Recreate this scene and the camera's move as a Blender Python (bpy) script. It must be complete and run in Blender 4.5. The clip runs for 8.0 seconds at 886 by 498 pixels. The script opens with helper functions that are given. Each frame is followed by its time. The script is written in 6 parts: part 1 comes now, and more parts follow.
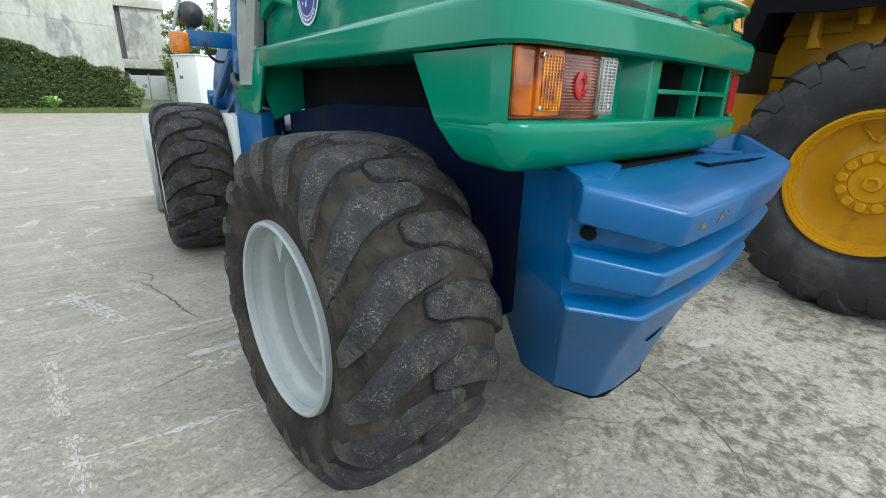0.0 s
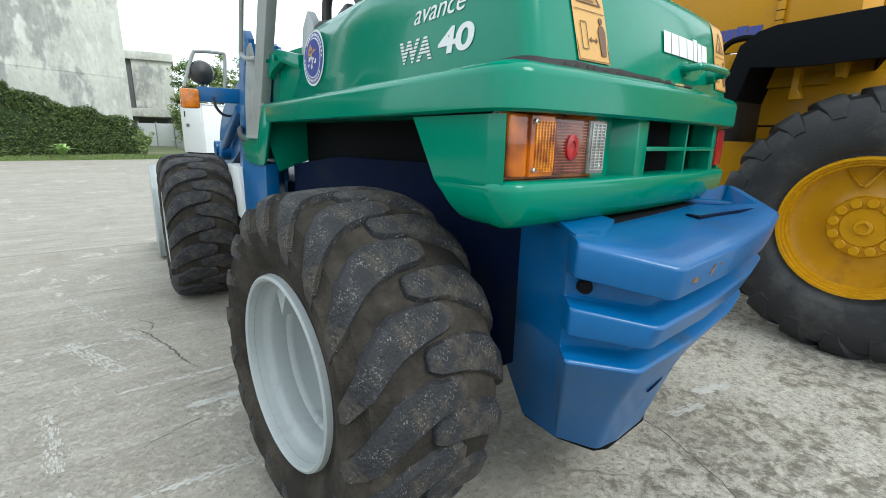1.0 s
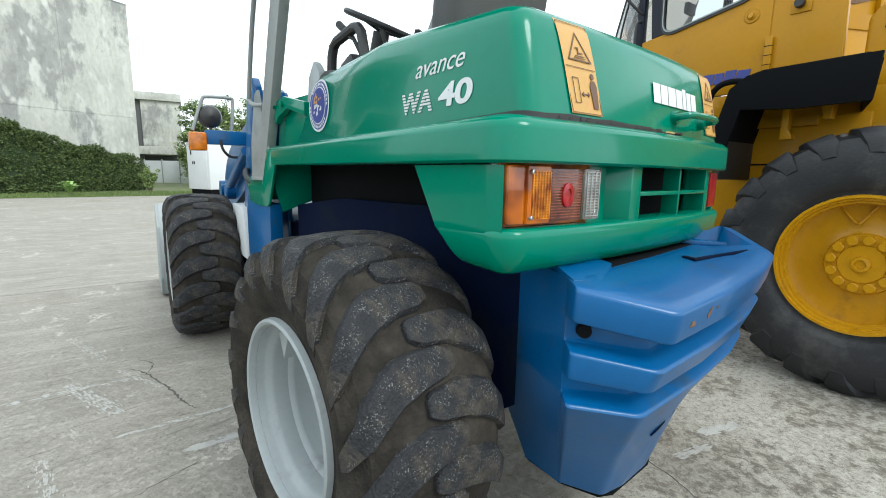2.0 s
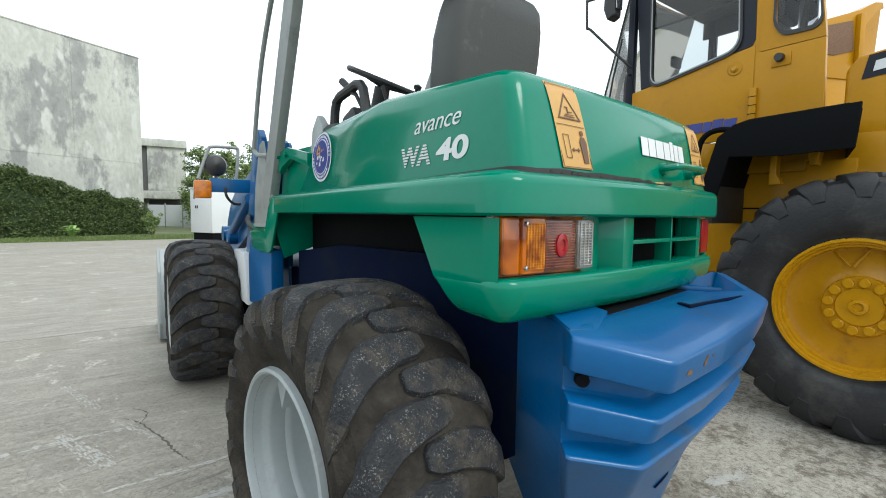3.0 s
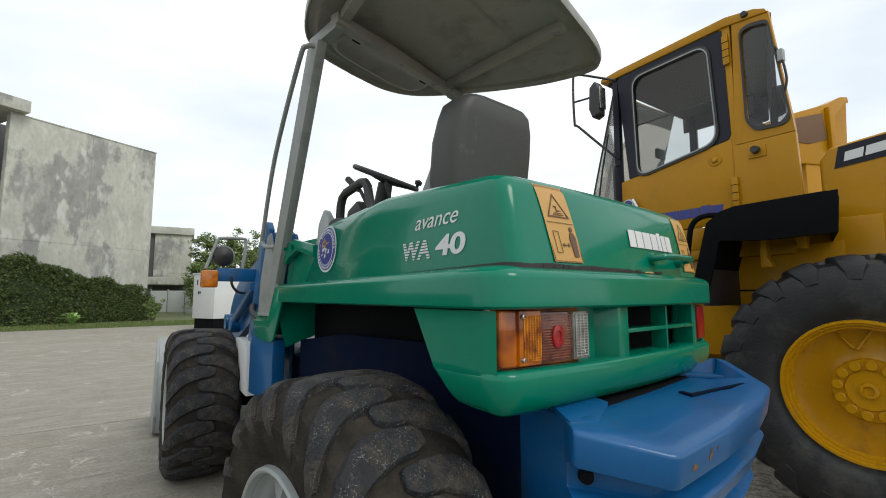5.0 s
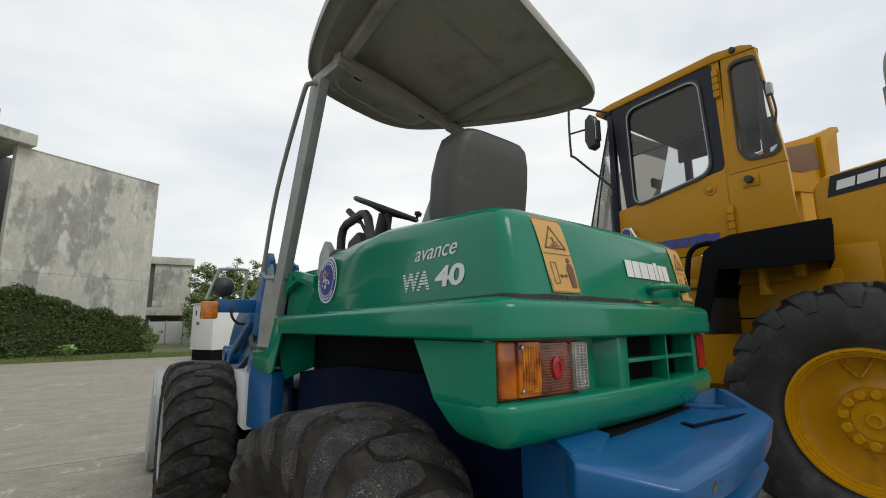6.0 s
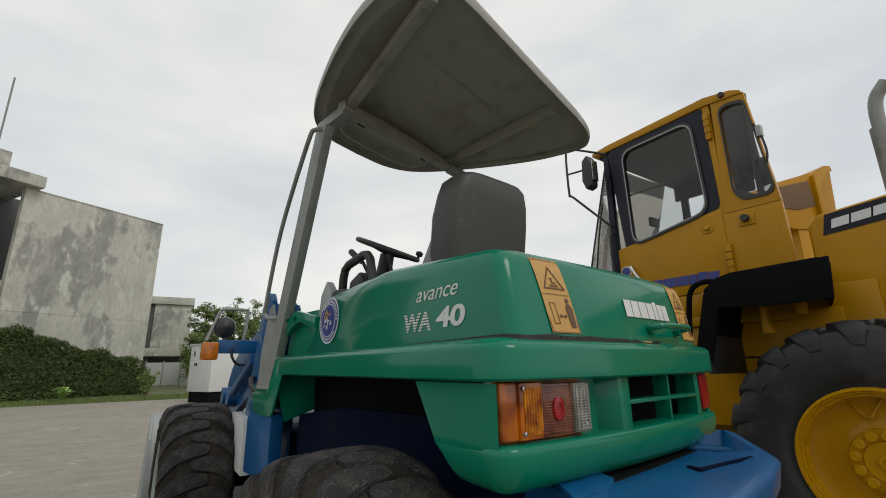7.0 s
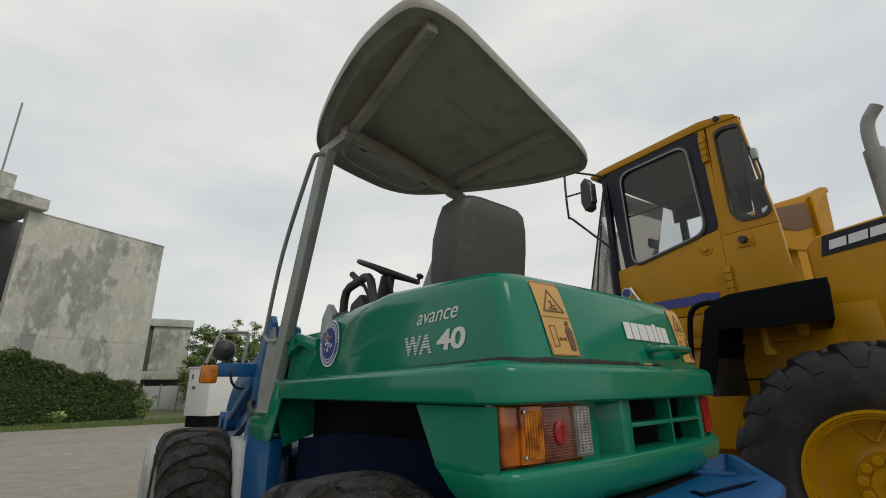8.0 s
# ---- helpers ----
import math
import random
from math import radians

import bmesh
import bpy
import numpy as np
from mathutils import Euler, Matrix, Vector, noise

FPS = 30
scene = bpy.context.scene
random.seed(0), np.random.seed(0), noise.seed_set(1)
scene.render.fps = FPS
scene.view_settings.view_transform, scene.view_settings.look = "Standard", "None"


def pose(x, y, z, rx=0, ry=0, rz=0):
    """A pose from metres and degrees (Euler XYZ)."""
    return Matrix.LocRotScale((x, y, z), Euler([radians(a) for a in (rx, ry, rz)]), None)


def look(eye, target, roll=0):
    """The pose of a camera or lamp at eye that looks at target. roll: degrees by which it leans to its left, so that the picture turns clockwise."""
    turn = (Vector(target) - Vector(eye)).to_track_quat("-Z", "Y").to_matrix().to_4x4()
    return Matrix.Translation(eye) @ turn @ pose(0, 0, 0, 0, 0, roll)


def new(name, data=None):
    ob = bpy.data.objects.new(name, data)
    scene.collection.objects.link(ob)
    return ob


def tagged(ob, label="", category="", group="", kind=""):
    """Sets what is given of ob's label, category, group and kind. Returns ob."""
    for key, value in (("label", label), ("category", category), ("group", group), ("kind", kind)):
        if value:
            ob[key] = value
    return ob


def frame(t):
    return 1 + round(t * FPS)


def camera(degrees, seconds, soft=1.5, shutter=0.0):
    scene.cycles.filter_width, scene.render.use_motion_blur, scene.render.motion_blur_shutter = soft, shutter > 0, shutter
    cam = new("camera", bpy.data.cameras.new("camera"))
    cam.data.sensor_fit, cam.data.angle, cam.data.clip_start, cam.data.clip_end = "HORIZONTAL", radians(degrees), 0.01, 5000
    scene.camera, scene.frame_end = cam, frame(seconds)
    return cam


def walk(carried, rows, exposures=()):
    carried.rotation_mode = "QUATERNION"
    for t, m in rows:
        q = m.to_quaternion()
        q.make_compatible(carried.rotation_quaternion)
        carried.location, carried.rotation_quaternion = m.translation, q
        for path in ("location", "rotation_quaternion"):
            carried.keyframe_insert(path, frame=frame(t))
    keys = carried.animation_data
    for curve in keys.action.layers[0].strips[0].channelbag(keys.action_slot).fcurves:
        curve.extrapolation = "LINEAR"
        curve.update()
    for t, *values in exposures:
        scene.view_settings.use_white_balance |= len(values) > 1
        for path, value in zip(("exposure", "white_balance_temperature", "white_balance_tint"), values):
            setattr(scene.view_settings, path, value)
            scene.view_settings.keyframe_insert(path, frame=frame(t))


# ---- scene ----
cam = camera(88.85, 8.0, soft=1.0)
# seconds, x, y, z, yaw, pitch, roll
ROWS = [
    (0.0, 0.0000, 0.0000, 1.0000, 0.00, -18.95, -1.75),
    (0.5, -0.0017, -0.0073, 1.0199, 0.01, -16.56, -1.52),
    (1.0, -0.0009, -0.0165, 1.0355, 0.12, -13.83, -1.24),
    (1.5, -0.0019, -0.0241, 1.0506, 0.25, -11.76, -1.10),
    (3.0, 0.0031, -0.0538, 1.0842, 0.38, -4.33, -0.62),
    (3.5, 0.0044, -0.0660, 1.0939, 0.43, -1.51, -0.54),
    (4.0, 0.0072, -0.0783, 1.0999, 0.57, 1.24, -0.37),
    (4.5, 0.0085, -0.0917, 1.1056, 0.66, 3.98, -0.11),
    (6.0, 0.0110, -0.1196, 1.1141, 0.63, 9.65, 0.47),
    (6.5, 0.0122, -0.1333, 1.1159, 0.71, 12.26, 0.59),
    (7.0, 0.0124, -0.1456, 1.1166, 0.73, 14.49, 0.73),
    (7.5, 0.0128, -0.1532, 1.1168, 0.75, 15.72, 0.79),
    (8.0, 0.0127, -0.1618, 1.1176, 0.74, 17.17, 0.86),
]
walk(cam, [(t, pose(x, y, z, 0, 0, yaw) @ pose(0, 0, 0, pitch) @ pose(0, 0, 0, 90) @ pose(0, 0, 0, 0, 0, -roll)) for t, x, y, z, yaw, pitch, roll in ROWS],
     exposures=[(0.0, 0.45, 6000, 3), (1.5, 0.47, 6000, 3), (3.0, 0.25, 6080, 4), (4.5, -0.22, 6350, 6), (6.0, -0.59, 6650, 8), (8.0, -0.91, 6800, 8)])

# ---- light: bright overcast sky, weak wide sun ----
SUN_EL, SUN_AZ = 48.0, 132.0
world = bpy.data.worlds.new("overcast_sky")
scene.world = world
world.use_nodes = True
wn, wl = world.node_tree.nodes, world.node_tree.links
wn.clear()
w_out = wn.new("ShaderNodeOutputWorld")
w_bg = wn.new("ShaderNodeBackground")
w_sky = wn.new("ShaderNodeTexSky")
w_sky.sky_type = "NISHITA"
w_sky.sun_disc = False
w_sky.sun_elevation, w_sky.sun_rotation = radians(SUN_EL), radians(SUN_AZ)
w_sky.dust_density = 4.0
w_gain = wn.new("ShaderNodeVectorMath")
w_gain.operation = "SCALE"
w_gain.inputs["Scale"].default_value = 0.11
w_tc = wn.new("ShaderNodeTexCoord")
w_map = wn.new("ShaderNodeMapping")
w_map.inputs["Scale"].default_value = (1.0, 1.0, 2.6)
w_noise = wn.new("ShaderNodeTexNoise")
w_noise.inputs["Scale"].default_value = 2.1
w_noise.inputs["Detail"].default_value = 7.0
w_noise.inputs["Roughness"].default_value = 0.5
w_ramp = wn.new("ShaderNodeValToRGB")
w_ramp.color_ramp.elements[0].position, w_ramp.color_ramp.elements[0].color = 0.30, (0.76, 0.81, 0.88, 1)
w_ramp.color_ramp.elements[1].position, w_ramp.color_ramp.elements[1].color = 0.62, (1.05, 1.06, 1.06, 1)
w_mix = wn.new("ShaderNodeMix")
w_mix.data_type = "RGBA"
w_mix.inputs["Factor"].default_value = 0.88
wl.new(w_tc.outputs["Generated"], w_map.inputs["Vector"])
wl.new(w_map.outputs["Vector"], w_noise.inputs["Vector"])
wl.new(w_noise.outputs["Fac"], w_ramp.inputs["Fac"])
wl.new(w_sky.outputs["Color"], w_gain.inputs[0])
wl.new(w_gain.outputs["Vector"], w_mix.inputs["A"])
wl.new(w_ramp.outputs["Color"], w_mix.inputs["B"])
wl.new(w_mix.outputs["Result"], w_bg.inputs["Color"])
w_bg.inputs["Strength"].default_value = 1.55
wl.new(w_bg.outputs["Background"], w_out.inputs["Surface"])

sun_data = bpy.data.lights.new("sun", "SUN")
sun_data.energy, sun_data.angle, sun_data.color = 1.25, radians(22), (1.0, 0.96, 0.9)
sun = new("sun", sun_data)
sa, se = radians(SUN_AZ), radians(SUN_EL)
sun.matrix_world = look((20 * math.sin(sa) * math.cos(se), 20 * math.cos(sa) * math.cos(se), 20 * math.sin(se)), (0, 0, 0))


# ---- materials ----
def material(name, base, rough=0.6, metal=0.0, vary=0.15, scale=6.0, fine=80.0, bump=0.1, dirt=None, dirt_amount=0.0, dirt_scale=3.0,
             coat=0.0, rough_vary=0.1, speck=None, speck_amount=0.0, speck_scale=200.0, stretch=(1, 1, 1), spec=0.5, dirt_edge=0.0):
    """Principled paint, rubber or stone: variation at two sizes, blotches of dirt, fine specks and a fine bump, in metres."""
    m = bpy.data.materials.new(name)
    m.use_nodes = True
    n, l = m.node_tree.nodes, m.node_tree.links
    p = n["Principled BSDF"]
    tc = n.new("ShaderNodeTexCoord")
    mp = n.new("ShaderNodeMapping")
    mp.inputs["Scale"].default_value = stretch
    l.new(tc.outputs["Object"], mp.inputs["Vector"])

    def noise_node(s, detail=4.0, r=0.55):
        t = n.new("ShaderNodeTexNoise")
        t.inputs["Scale"].default_value, t.inputs["Detail"].default_value, t.inputs["Roughness"].default_value = s, detail, r
        l.new(mp.outputs["Vector"], t.inputs["Vector"])
        return t.outputs["Fac"]

    def ramp(src, a, b, ca=(0, 0, 0, 1), cb=(1, 1, 1, 1)):
        r = n.new("ShaderNodeValToRGB")
        r.color_ramp.elements[0].position, r.color_ramp.elements[0].color = a, ca
        r.color_ramp.elements[1].position, r.color_ramp.elements[1].color = b, cb
        l.new(src, r.inputs["Fac"])
        return r.outputs["Color"]

    def mix(fac, a, b, kind="MIX"):
        x = n.new("ShaderNodeMix")
        x.data_type, x.blend_type = "RGBA", kind
        for sock, val in ((x.inputs["Factor"], fac), (x.inputs["A"], a), (x.inputs["B"], b)):
            if isinstance(val, (int, float, tuple)):
                sock.default_value = val
            else:
                l.new(val, sock)
        return x.outputs["Result"]

    big, small = noise_node(scale, 5.0), noise_node(fine, 3.0)
    lo, hi = tuple(c * (1 - vary) for c in base) + (1,), tuple(min(1, c * (1 + vary)) for c in base) + (1,)
    col = ramp(big, 0.3, 0.7, lo, hi)
    col = mix(0.35, col, ramp(small, 0.3, 0.7, lo, hi))
    if dirt:
        lo_d = 0.62 - 0.4 * dirt_amount
        fac = ramp(noise_node(dirt_scale, 10.0, 0.64), lo_d, lo_d + dirt_edge if dirt_edge else 0.72 - 0.25 * dirt_amount)
        patch = ramp(noise_node(dirt_scale * 6, 8.0, 0.7), 0.32, 0.68, tuple(c * 0.82 for c in dirt) + (1,), tuple(c * 1.28 for c in dirt) + (1,))
        col = mix(fac, col, patch)
    if speck:
        fac = ramp(noise_node(speck_scale, 2.0, 0.7), 0.72 - 0.25 * speck_amount, 0.78 - 0.2 * speck_amount)
        gate = ramp(noise_node(scale * 1.7, 3.0), 0.45, 0.6)
        fac = mix(1.0, fac, gate, "MULTIPLY")
        col = mix(fac, col, tuple(speck) + (1,))
    l.new(col, p.inputs["Base Color"])
    r = n.new("ShaderNodeMapRange")
    r.inputs["To Min"].default_value, r.inputs["To Max"].default_value = max(0.03, rough - rough_vary), min(1, rough + rough_vary)
    l.new(big, r.inputs["Value"])
    l.new(r.outputs["Result"], p.inputs["Roughness"])
    p.inputs["Metallic"].default_value = metal
    p.inputs["Specular IOR Level"].default_value = spec
    p.inputs["Coat Weight"].default_value = coat
    p.inputs["Coat Roughness"].default_value = 0.06
    if bump:
        b = n.new("ShaderNodeBump")
        b.inputs["Strength"].default_value, b.inputs["Distance"].default_value = bump, 0.01
        l.new(small, b.inputs["Height"])
        l.new(b.outputs["Normal"], p.inputs["Normal"])
    return m


GREEN = material("green_enamel", (0.001, 0.160, 0.094), 0.20, spec=0.20, vary=0.07, scale=3.0, fine=35, bump=0.012, coat=0.26, rough_vary=0.06, dirt=(0.012, 0.16, 0.098), dirt_amount=0.06, dirt_scale=7)
BLUE = material("blue_enamel", (0.004, 0.080, 0.225), 0.33, spec=0.3, vary=0.12, scale=5.0, fine=60, bump=0.03, coat=0.22, rough_vary=0.08, dirt=(0.022, 0.07, 0.15), dirt_amount=0.12, dirt_scale=6)
YELLOW = material("yellow_enamel", (0.42, 0.200, 0.002), 0.36, spec=0.20, vary=0.07, scale=2.5, fine=40, bump=0.02, coat=0.07, rough_vary=0.08, dirt=(0.36, 0.17, 0.008), dirt_amount=0.12, dirt_scale=4)
WHEELYELLOW = material("dusty_yellow_wheel_paint", (0.50, 0.245, 0.003), 0.28, spec=0.4, vary=0.08, scale=5, fine=50, bump=0.02, dirt=(0.38, 0.185, 0.01), dirt_amount=0.08, dirt_scale=6)
SILVER = material("pale_grey_wheel_paint", (0.29, 0.315, 0.315), 0.42, vary=0.08, scale=6, fine=70, bump=0.03, dirt=(0.25, 0.26, 0.26), dirt_amount=0.15, dirt_scale=9)
GREY = material("grey_post_paint", (0.235, 0.25, 0.24), 0.45, vary=0.1, scale=6, fine=60, bump=0.03, dirt=(0.18, 0.19, 0.18), dirt_amount=0.25, dirt_scale=7)
# black paint, kept extra dark and matt so bay and gap parts look shaded
BLACK = material("black_paint_and_shade", (0.0045, 0.005, 0.006), 0.75, spec=0.08, vary=0.2, scale=6, fine=60, bump=0.03)
CABNAVY = material("blue_black_cab_paint", (0.009, 0.011, 0.020), 0.42, spec=0.25, vary=0.15, scale=4, fine=50, bump=0.02)
PLASTIC = material("black_plastic", (0.02, 0.02, 0.02), 0.5, vary=0.2, scale=10, fine=150, bump=0.05)
VINYL = material("dark_grey_seat_vinyl", (0.045, 0.045, 0.042), 0.5, vary=0.1, scale=5, fine=180, bump=0.12, dirt=(0.09, 0.09, 0.085), dirt_amount=0.04, dirt_scale=6)
TREAD = material("dusty_tyre_rubber", (0.0235, 0.021, 0.0182), 0.95, spec=0.10, vary=0.30, scale=9, fine=110, bump=0.5, dirt=(0.046, 0.040, 0.0325), dirt_amount=0.45, dirt_scale=6)
LUG = material("worn_lug_rubber", (0.0185, 0.019, 0.0215), 0.72, spec=0.32, vary=0.30, scale=14, fine=120, bump=0.7, dirt=(0.045, 0.039, 0.032), dirt_amount=0.25, dirt_scale=9, dirt_edge=0.08, speck=(0.16, 0.157, 0.15), speck_amount=0.60, speck_scale=230)
TYRE2 = material("black_loader_rubber", (0.016, 0.016, 0.018), 0.55, vary=0.25, scale=7, fine=70, bump=0.25, dirt=(0.05, 0.048, 0.045), dirt_amount=0.25, dirt_scale=4)
WHITE = material("white_decal", (0.62, 0.63, 0.63), 0.4, vary=0.04, scale=12, bump=0)
DECALBLUE = material("blue_decal", (0.022, 0.035, 0.21), 0.4, vary=0.1, scale=12, bump=0)
ORANGE = material("orange_decal", (0.50, 0.285, 0.075), 0.45, vary=0.06, scale=14, fine=90, bump=0, dirt=(0.5, 0.25, 0.08), dirt_amount=0.2, dirt_scale=20)
DECALBLACK = material("black_decal", (0.11, 0.055, 0.025), 0.5, vary=0.1, scale=20, bump=0)
FOAM = material("torn_yellow_foam", (0.45, 0.30, 0.12), 0.9, vary=0.35, scale=60, fine=200, bump=0.4)
RUST = material("rust_brown", (0.16, 0.09, 0.05), 0.85, vary=0.5, scale=70, fine=250, bump=0.4)
CANOPY = material("pale_canopy_shell", (0.29, 0.28, 0.25), 0.5, vary=0.08, scale=3, fine=50, bump=0.05, dirt=(0.20, 0.193, 0.168), dirt_amount=0.3, dirt_scale=4)
CHROME = material("worn_steel", (0.55, 0.55, 0.55), 0.25, metal=1.0, vary=0.1, scale=20, bump=0.02)
SCREED = material("concrete_wall", (0.46, 0.457, 0.405), 0.9, vary=0.27, scale=0.9, fine=7, bump=0.25, dirt=(0.268, 0.268, 0.250), dirt_amount=0.32, dirt_scale=0.46, dirt_edge=0.06, stretch=(1, 1, 0.55), speck=(0.53, 0.53, 0.485), speck_amount=0.70, speck_scale=1.6)
# darkened copy of the blue enamel: shade put into the colour
SHADEBLUE = material("shaded_blue_enamel", (0.0020, 0.0055, 0.022), 0.75, spec=0.06, vary=0.15, scale=5, fine=60, bump=0.03, dirt=(0.006, 0.009, 0.018), dirt_amount=0.3, dirt_scale=6)
# dark concrete for recesses and ground floor: their shade is in the colour
SHADEWALL = material("shaded_concrete_wall", (0.10, 0.10, 0.10), 0.9, vary=0.2, scale=0.8, fine=6, bump=0.2)
PANEL = material("white_fence_panel", (0.55, 0.57, 0.58), 0.6, vary=0.1, scale=1.2, fine=20, bump=0.05)
WHITEBOX = material("white_sheet_metal", (0.58, 0.59, 0.58), 0.4, vary=0.05, scale=2, fine=30, bump=0.02)
BARK = material("bark", (0.12, 0.085, 0.06), 0.9, vary=0.3, scale=6, fine=60, bump=0.5)


def leaf_material(name, a, b):
    m = bpy.data.materials.new(name)
    m.use_nodes = True
    n, l = m.node_tree.nodes, m.node_tree.links
    p = n["Principled BSDF"]
    g = n.new("ShaderNodeNewGeometry")
    r = n.new("ShaderNodeValToRGB")
    r.color_ramp.elements[0].color, r.color_ramp.elements[1].color = tuple(a) + (1,), tuple(b) + (1,)
    l.new(g.outputs["Random Per Island"], r.inputs["Fac"])
    l.new(r.outputs["Color"], p.inputs["Base Color"])
    p.inputs["Roughness"].default_value = 0.68
    return m


HEDGE_LEAF = leaf_material("hedge_leaf", (0.026, 0.047, 0.011), (0.120, 0.165, 0.040))
TREE_LEAF = leaf_material("tree_leaf", (0.065, 0.11, 0.03), (0.29, 0.37, 0.125))
WEED_LEAF = leaf_material("weed_leaf", (0.16, 0.30, 0.06), (0.34, 0.46, 0.16))
GRASS_LEAF = leaf_material("grass_blade", (0.06, 0.11, 0.02), (0.16, 0.20, 0.05))
SOIL = material("grass_soil", (0.085, 0.11, 0.035), 0.95, vary=0.3, scale=1.5, fine=18, bump=0.5, dirt=(0.15, 0.13, 0.08), dirt_amount=0.3, dirt_scale=0.8)


def glass_material(name, tint=(0.9, 0.95, 0.95), rough=0.02):
    m = bpy.data.materials.new(name)
    m.use_nodes = True
    n, l = m.node_tree.nodes, m.node_tree.links
    out = n["Material Output"]
    n.remove(n["Principled BSDF"])
    t, g, f, x = n.new("ShaderNodeBsdfTransparent"), n.new("ShaderNodeBsdfGlossy"), n.new("ShaderNodeFresnel"), n.new("ShaderNodeMixShader")
    t.inputs["Color"].default_value = tuple(tint) + (1,)
    g.inputs["Roughness"].default_value = rough
    f.inputs["IOR"].default_value = 1.5
    l.new(f.outputs["Fac"], x.inputs["Fac"])
    l.new(t.outputs["BSDF"], x.inputs[1])
    l.new(g.outputs["BSDF"], x.inputs[2])
    l.new(x.outputs["Shader"], out.inputs["Surface"])
    return m


GLASS = glass_material("cab_glass", (0.72, 0.74, 0.74))



def glare_glass():
    """Windscreen with a pale diffuse film that paints the sky's reflection."""
    m = glass_material("glare_windscreen", (0.9, 0.92, 0.9), 0.05)
    n, l = m.node_tree.nodes, m.node_tree.links
    out = n["Material Output"]
    clean = out.inputs["Surface"].links[0].from_socket
    glare, both, film = n.new("ShaderNodeBsdfDiffuse"), n.new("ShaderNodeMixShader"), n.new("ShaderNodeTexNoise")
    tr, half = n.new("ShaderNodeBsdfTranslucent"), n.new("ShaderNodeMixShader")
    # whitish diffuse layer stands in for reflected sky
    glare.inputs["Color"].default_value = tr.inputs["Color"].default_value = (0.72, 0.72, 0.68, 1)
    film.inputs["Scale"].default_value = 3.0
    rng = n.new("ShaderNodeMapRange")
    rng.inputs["To Min"].default_value, rng.inputs["To Max"].default_value = 0.12, 0.30
    l.new(film.outputs["Fac"], rng.inputs["Value"])
    l.new(rng.outputs["Result"], both.inputs["Fac"])
    l.new(glare.outputs["BSDF"], half.inputs[1])
    l.new(tr.outputs["BSDF"], half.inputs[2])
    l.new(clean, both.inputs[1])
    l.new(half.outputs["Shader"], both.inputs[2])
    l.new(both.outputs["Shader"], out.inputs["Surface"])
    return m


GLAREGLASS = glare_glass()


def lens_material(name, colour, trans, rough=0.12, dark=None, light=None, scale=30):
    m = bpy.data.materials.new(name)
    m.use_nodes = True
    n, l = m.node_tree.nodes, m.node_tree.links
    p = n["Principled BSDF"]
    t = n.new("ShaderNodeTexNoise")
    t.inputs["Scale"].default_value = scale
    c = n.new("ShaderNodeTexCoord")
    l.new(c.outputs["Object"], t.inputs["Vector"])
    r = n.new("ShaderNodeValToRGB")
    r.color_ramp.elements[0].color = tuple(dark or [k * 0.7 for k in colour]) + (1,)
    r.color_ramp.elements[0].position, r.color_ramp.elements[1].position = 0.32, 0.68
    r.color_ramp.elements[1].color = tuple(light or [min(1, k * 1.2) for k in colour]) + (1,)
    l.new(t.outputs["Fac"], r.inputs["Fac"])
    l.new(r.outputs["Color"], p.inputs["Base Color"])
    p.inputs["Transmission Weight"].default_value = trans
    p.inputs["Roughness"].default_value = rough
    p.inputs["IOR"].default_value = 1.45
    p.inputs["Coat Weight"].default_value = 0.4
    return m


# noise between dark and light ends paints light and shade inside the lamp
AMBER = lens_material("amber_lens", (0.48, 0.11, 0.002), 0.35, 0.10, dark=(0.17, 0.026, 0.001), light=(0.76, 0.195, 0.003), scale=12)
AMBERRIB = lens_material("amber_rib", (0.62, 0.17, 0.003), 0.3, dark=(0.26, 0.052, 0.001), light=(0.88, 0.32, 0.01), scale=40)
REDRIB = lens_material("red_rib", (0.26, 0.06, 0.03), 0.3, dark=(0.15, 0.024, 0.012), light=(0.38, 0.12, 0.065), scale=40)
CLEARRIB = lens_material("clear_rib", (0.44, 0.44, 0.41), 0.4)
RED = lens_material("red_lens", (0.30, 0.003, 0.008), 0.05, 0.3)
DULLRED = lens_material("faded_red_lens", (0.20, 0.034, 0.016), 0.40, 0.14, dark=(0.10, 0.013, 0.006), light=(0.28, 0.075, 0.036), scale=18)
CLEAR = lens_material("clear_lens", (0.42, 0.42, 0.39), 0.7)


